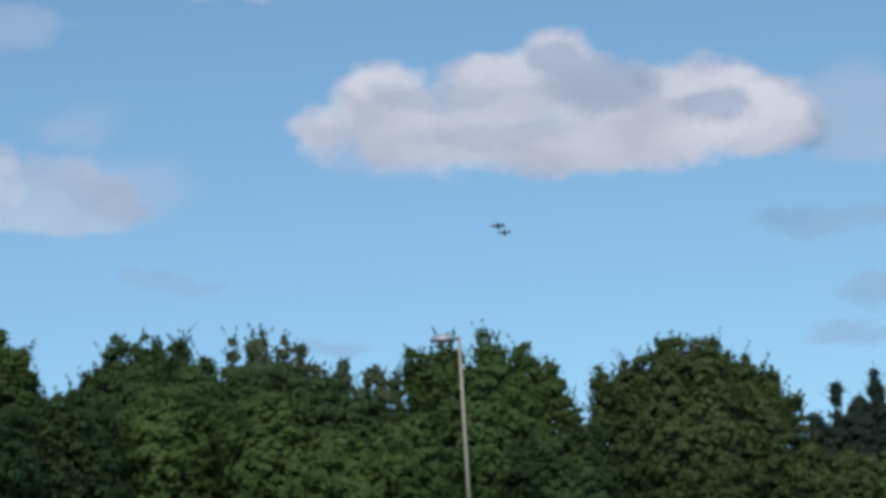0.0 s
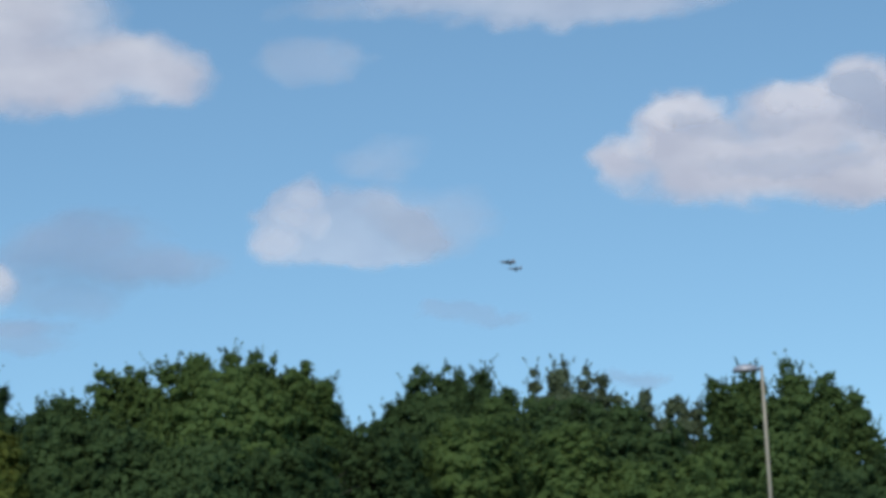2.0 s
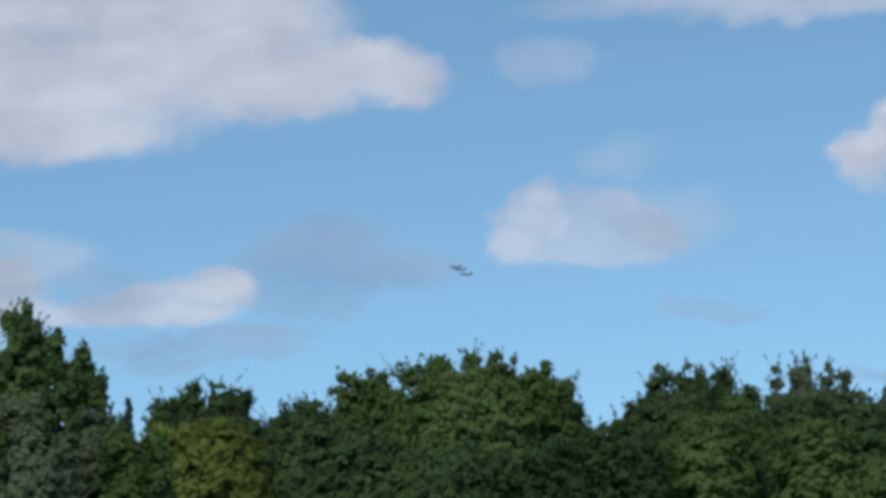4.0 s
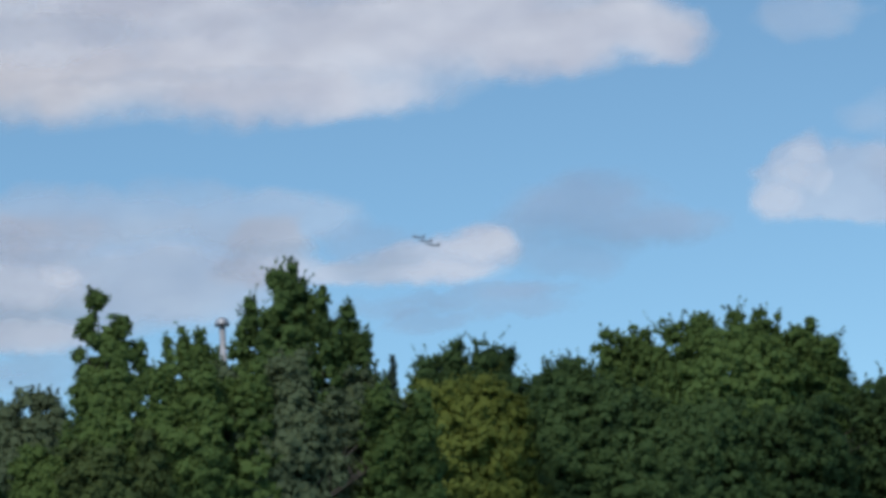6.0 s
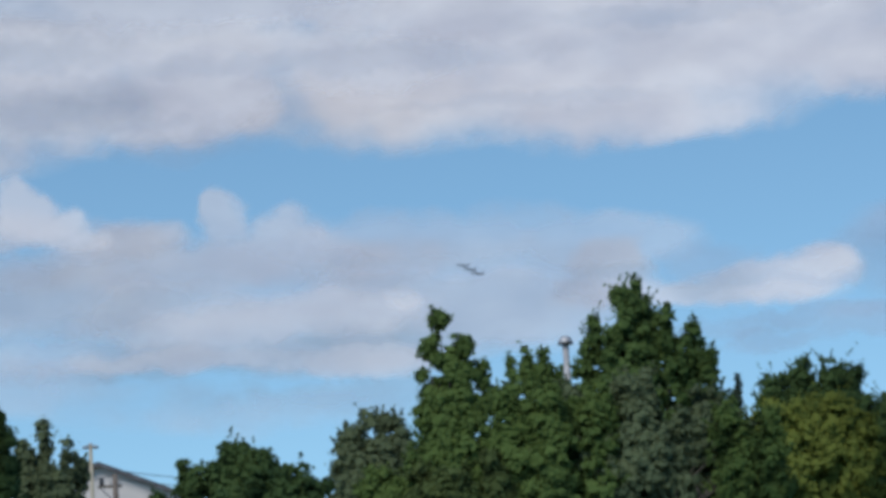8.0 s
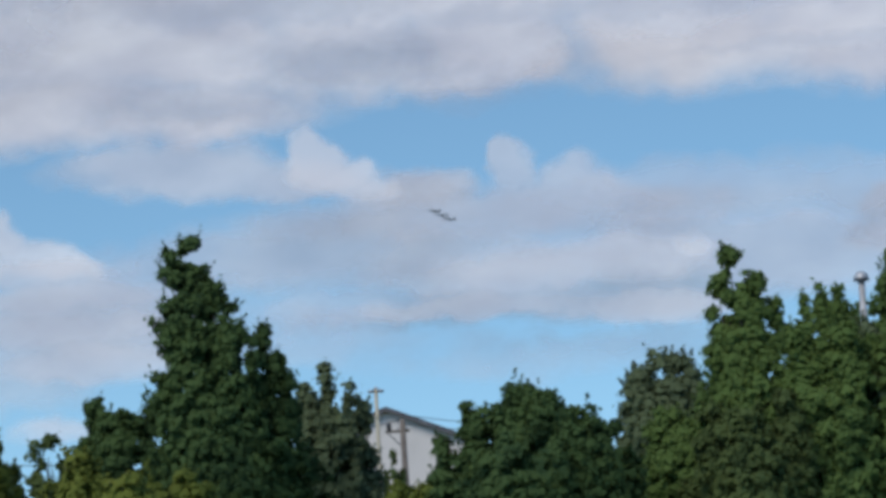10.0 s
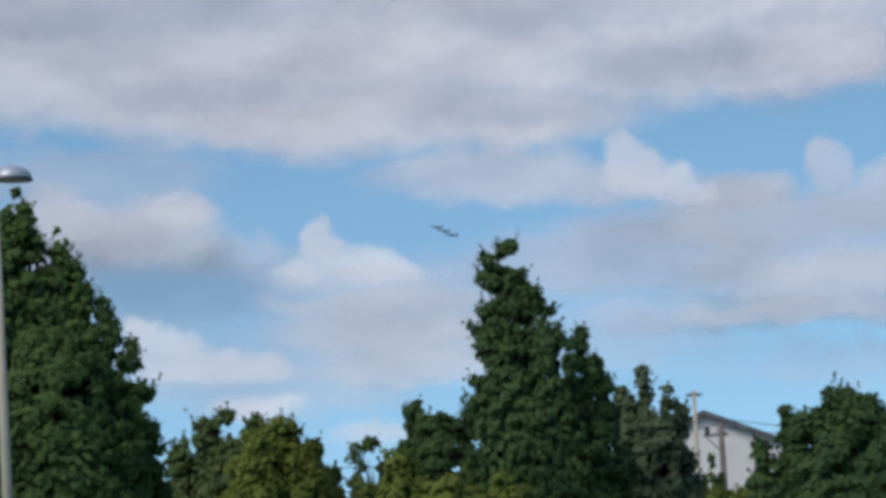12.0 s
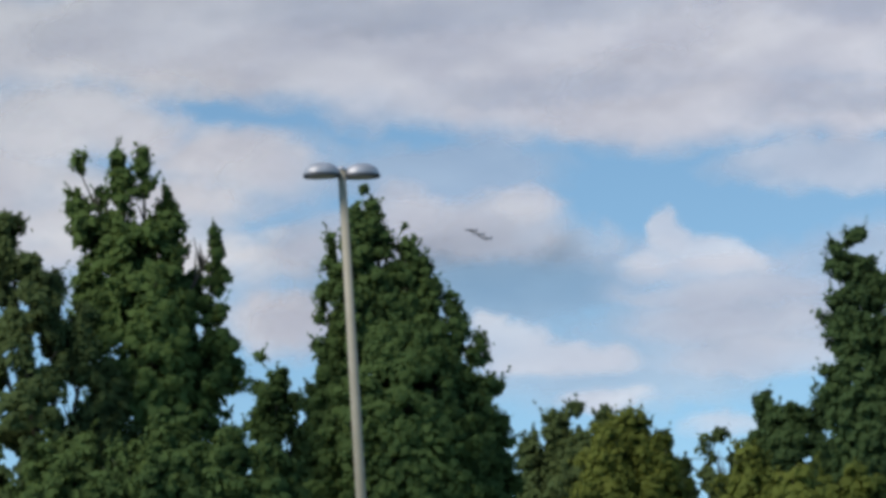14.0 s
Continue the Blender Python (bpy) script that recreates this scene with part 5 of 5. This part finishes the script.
def build_insect():
    """A flying insect: three-part body, two blurred pairs of wings, short legs."""
    root = new("flying_insect")
    turn = Matrix.Rotation(radians(90), 4, "Y")
    part("abdomen", lathe([(0, 0, -0.013, 0.001), (0, 0, -0.009, 0.0042), (0, 0, -0.003, 0.0048), (0, 0, 0.001, 0.002)], 10, None, turn), "dark_metal", root)
    part("thorax", lathe([(0, 0, 0.0, 0.002), (0, 0, 0.003, 0.0042), (0, 0, 0.007, 0.002)], 10, None, turn), "dark_metal", root)
    part("head", lathe([(0, 0, 0.0065, 0.0015), (0, 0, 0.008, 0.0026), (0, 0, 0.010, 0.001)], 8, None, turn), "dark_metal", root)
    for s in (-1, 1):
        part("wing", wing(bmesh.new(), 0.005, 0.004, 0.003, 0.003, s * 0.003, s * 0.013, 0.003, 0.008, 0.0006), "lens", root)
        part("hind_wing", wing(bmesh.new(), 0.0, 0.003, -0.003, 0.002, s * 0.003, s * 0.010, 0.003, 0.006, 0.0005), "lens", root)
        for k in range(3):
            bm = bmesh.new()
            limb(bm, (0.005 - 0.003 * k, s * 0.002, -0.002), (0.004 - 0.004 * k, s * 0.005, -0.008), 0.0005, 0.0002, 5)
            part("leg", bm, "dark_metal", root)
    return tagged(root, "small dark winged insect flying past close by", "insect")


insect = build_insect()


def flight_row(t, azimuth, elevation, distance, bank, pitch):
    """A place on the jets' way, nose towards falling bearings, banked and pitched in degrees."""
    p = polar(azimuth, distance, EYE_HEIGHT + distance * math.tan(radians(elevation)))
    return t, pose(p.x, p.y, p.z, 0, 0, 180 - azimuth) @ pose(0, 0, 0, bank, -pitch, 0)


LEAD = [
    (0, 1.121, 5.970, 2780, 30, 1),
    (0.5, -0.342, 6.027, 2780, 27.33, 1.5),
    (1, -1.854, 6.093, 2780, 24.67, 2),
    (1.5, -3.349, 6.169, 2780, 22, 2.5),
    (2, -4.859, 6.214, 2780, 19.06, 3),
    (2.5, -6.349, 6.256, 2780, 16.12, 3.5),
    (3, -7.861, 6.316, 2780, 13.18, 4),
    (3.2, -8.456, 6.354, 2780, 12, 4.43),
    (5.3, -14.835, 6.517, 2780, -5, 9),
    (5.5, -15.467, 6.528, 2780, -4.3, 9),
    (6, -17.003, 6.555, 2780, -2.54, 9),
    (6.5, -18.514, 6.580, 2780, -0.78, 9),
    (7, -20.043, 6.596, 2780, 0.97, 9),
    (9.5, -27.917, 7.095, 2780, 8.2, 9),
    (10, -29.617, 7.146, 2780, 8.4, 9),
    (10.5, -31.217, 7.176, 2780, 8.6, 9),
    (11, -32.865, 7.216, 2780, 8.8, 9),
    (11.5, -34.514, 7.213, 2780, 9, 9),
    (12, -36.105, 7.236, 2780, 9.2, 9),
    (12.5, -37.723, 7.259, 2780, 9.4, 9),
    (13, -39.305, 7.281, 2780, 9.6, 9),
    (13.5, -40.936, 7.323, 2780, 9.8, 9),
    (14, -42.523, 7.318, 2780, 10, 9),
]
MIDDLE = [
    (0, 1.144, 5.957, 2830, 30, 1),
    (0.5, -0.315, 6.011, 2830, 27.33, 1.5),
    (1, -1.822, 6.074, 2830, 24.67, 2),
    (1.5, -3.312, 6.147, 2830, 22, 2.5),
    (2, -4.817, 6.189, 2830, 19.06, 3),
    (2.5, -6.303, 6.228, 2830, 16.12, 3.5),
    (3, -7.809, 6.286, 2830, 13.18, 4),
    (3.2, -8.402, 6.321, 2830, 12, 4.43),
    (5.3, -14.689, 6.428, 2830, -5, 9),
    (5.5, -15.320, 6.438, 2830, -4.3, 9),
    (6, -16.856, 6.465, 2830, -2.54, 9),
    (6.5, -18.367, 6.490, 2830, -0.78, 9),
    (7, -19.897, 6.506, 2830, 0.97, 9),
    (9.5, -27.772, 7.005, 2830, 8.2, 9),
    (10, -29.471, 7.056, 2830, 8.4, 9),
    (10.5, -31.071, 7.086, 2830, 8.6, 9),
    (11, -32.719, 7.126, 2830, 8.8, 9),
    (11.5, -34.367, 7.124, 2830, 9, 9),
    (12, -35.958, 7.148, 2830, 9.2, 9),
    (12.5, -37.576, 7.170, 2830, 9.4, 9),
    (13, -39.159, 7.192, 2830, 9.6, 9),
    (13.5, -40.790, 7.234, 2830, 9.8, 9),
    (14, -42.376, 7.230, 2830, 10, 9),
]
REAR = [
    (0, 1.252, 5.823, 2740, 30, 1),
    (0.5, -0.205, 5.878, 2740, 27.33, 1.5),
    (1, -1.711, 5.943, 2740, 24.67, 2),
    (1.5, -3.199, 6.019, 2740, 22, 2.5),
    (2, -4.703, 6.062, 2740, 19.06, 3),
    (2.5, -6.187, 6.103, 2740, 16.12, 3.5),
    (3, -7.691, 6.162, 2740, 13.18, 4),
    (3.2, -8.285, 6.198, 2740, 12, 4.43),
    (5.3, -14.542, 6.339, 2740, -5, 9),
    (5.5, -15.174, 6.349, 2740, -4.3, 9),
    (6, -16.710, 6.376, 2740, -2.54, 9),
    (6.5, -18.221, 6.400, 2740, -0.78, 9),
    (7, -19.751, 6.416, 2740, 0.97, 9),
    (9.5, -27.626, 6.914, 2740, 8.2, 9),
    (10, -29.324, 6.966, 2740, 8.4, 9),
    (10.5, -30.924, 6.996, 2740, 8.6, 9),
    (11, -32.573, 7.036, 2740, 8.8, 9),
    (11.5, -34.220, 7.035, 2740, 9, 9),
    (12, -35.810, 7.059, 2740, 9.2, 9),
    (12.5, -37.428, 7.082, 2740, 9.4, 9),
    (13, -39.012, 7.103, 2740, 9.6, 9),
    (13.5, -40.642, 7.146, 2740, 9.8, 9),
    (14, -42.229, 7.141, 2740, 10, 9),
]
INSECT = [
    (0, 10.511, 9.296, 4.062),
    (2.2, 1.239, 9.033, 3.411),
    (2.4, 0.056, 9.000, 3.100),
    (2.5, -0.566, 8.982, 2.936),
    (2.6, -1.128, 8.929, 2.767),
    (2.7, -1.656, 8.846, 2.608),
    (2.8, -2.145, 8.741, 2.463),
    (2.9, -2.596, 8.618, 2.333),
    (3.4, -4.152, 8.573, 2.235),
    (14, -16.152, 4.573, 2.235),
]


def motions():
    for jet, rows in ((jet_lead, LEAD), (jet_middle, MIDDLE), (jet_rear, REAR)):
        walk(jet, [flight_row(*row) for row in rows])
    walk(insect, [(t, pose(x, y, z, 0, 15, 180)) for t, x, y, z in INSECT])


motions()
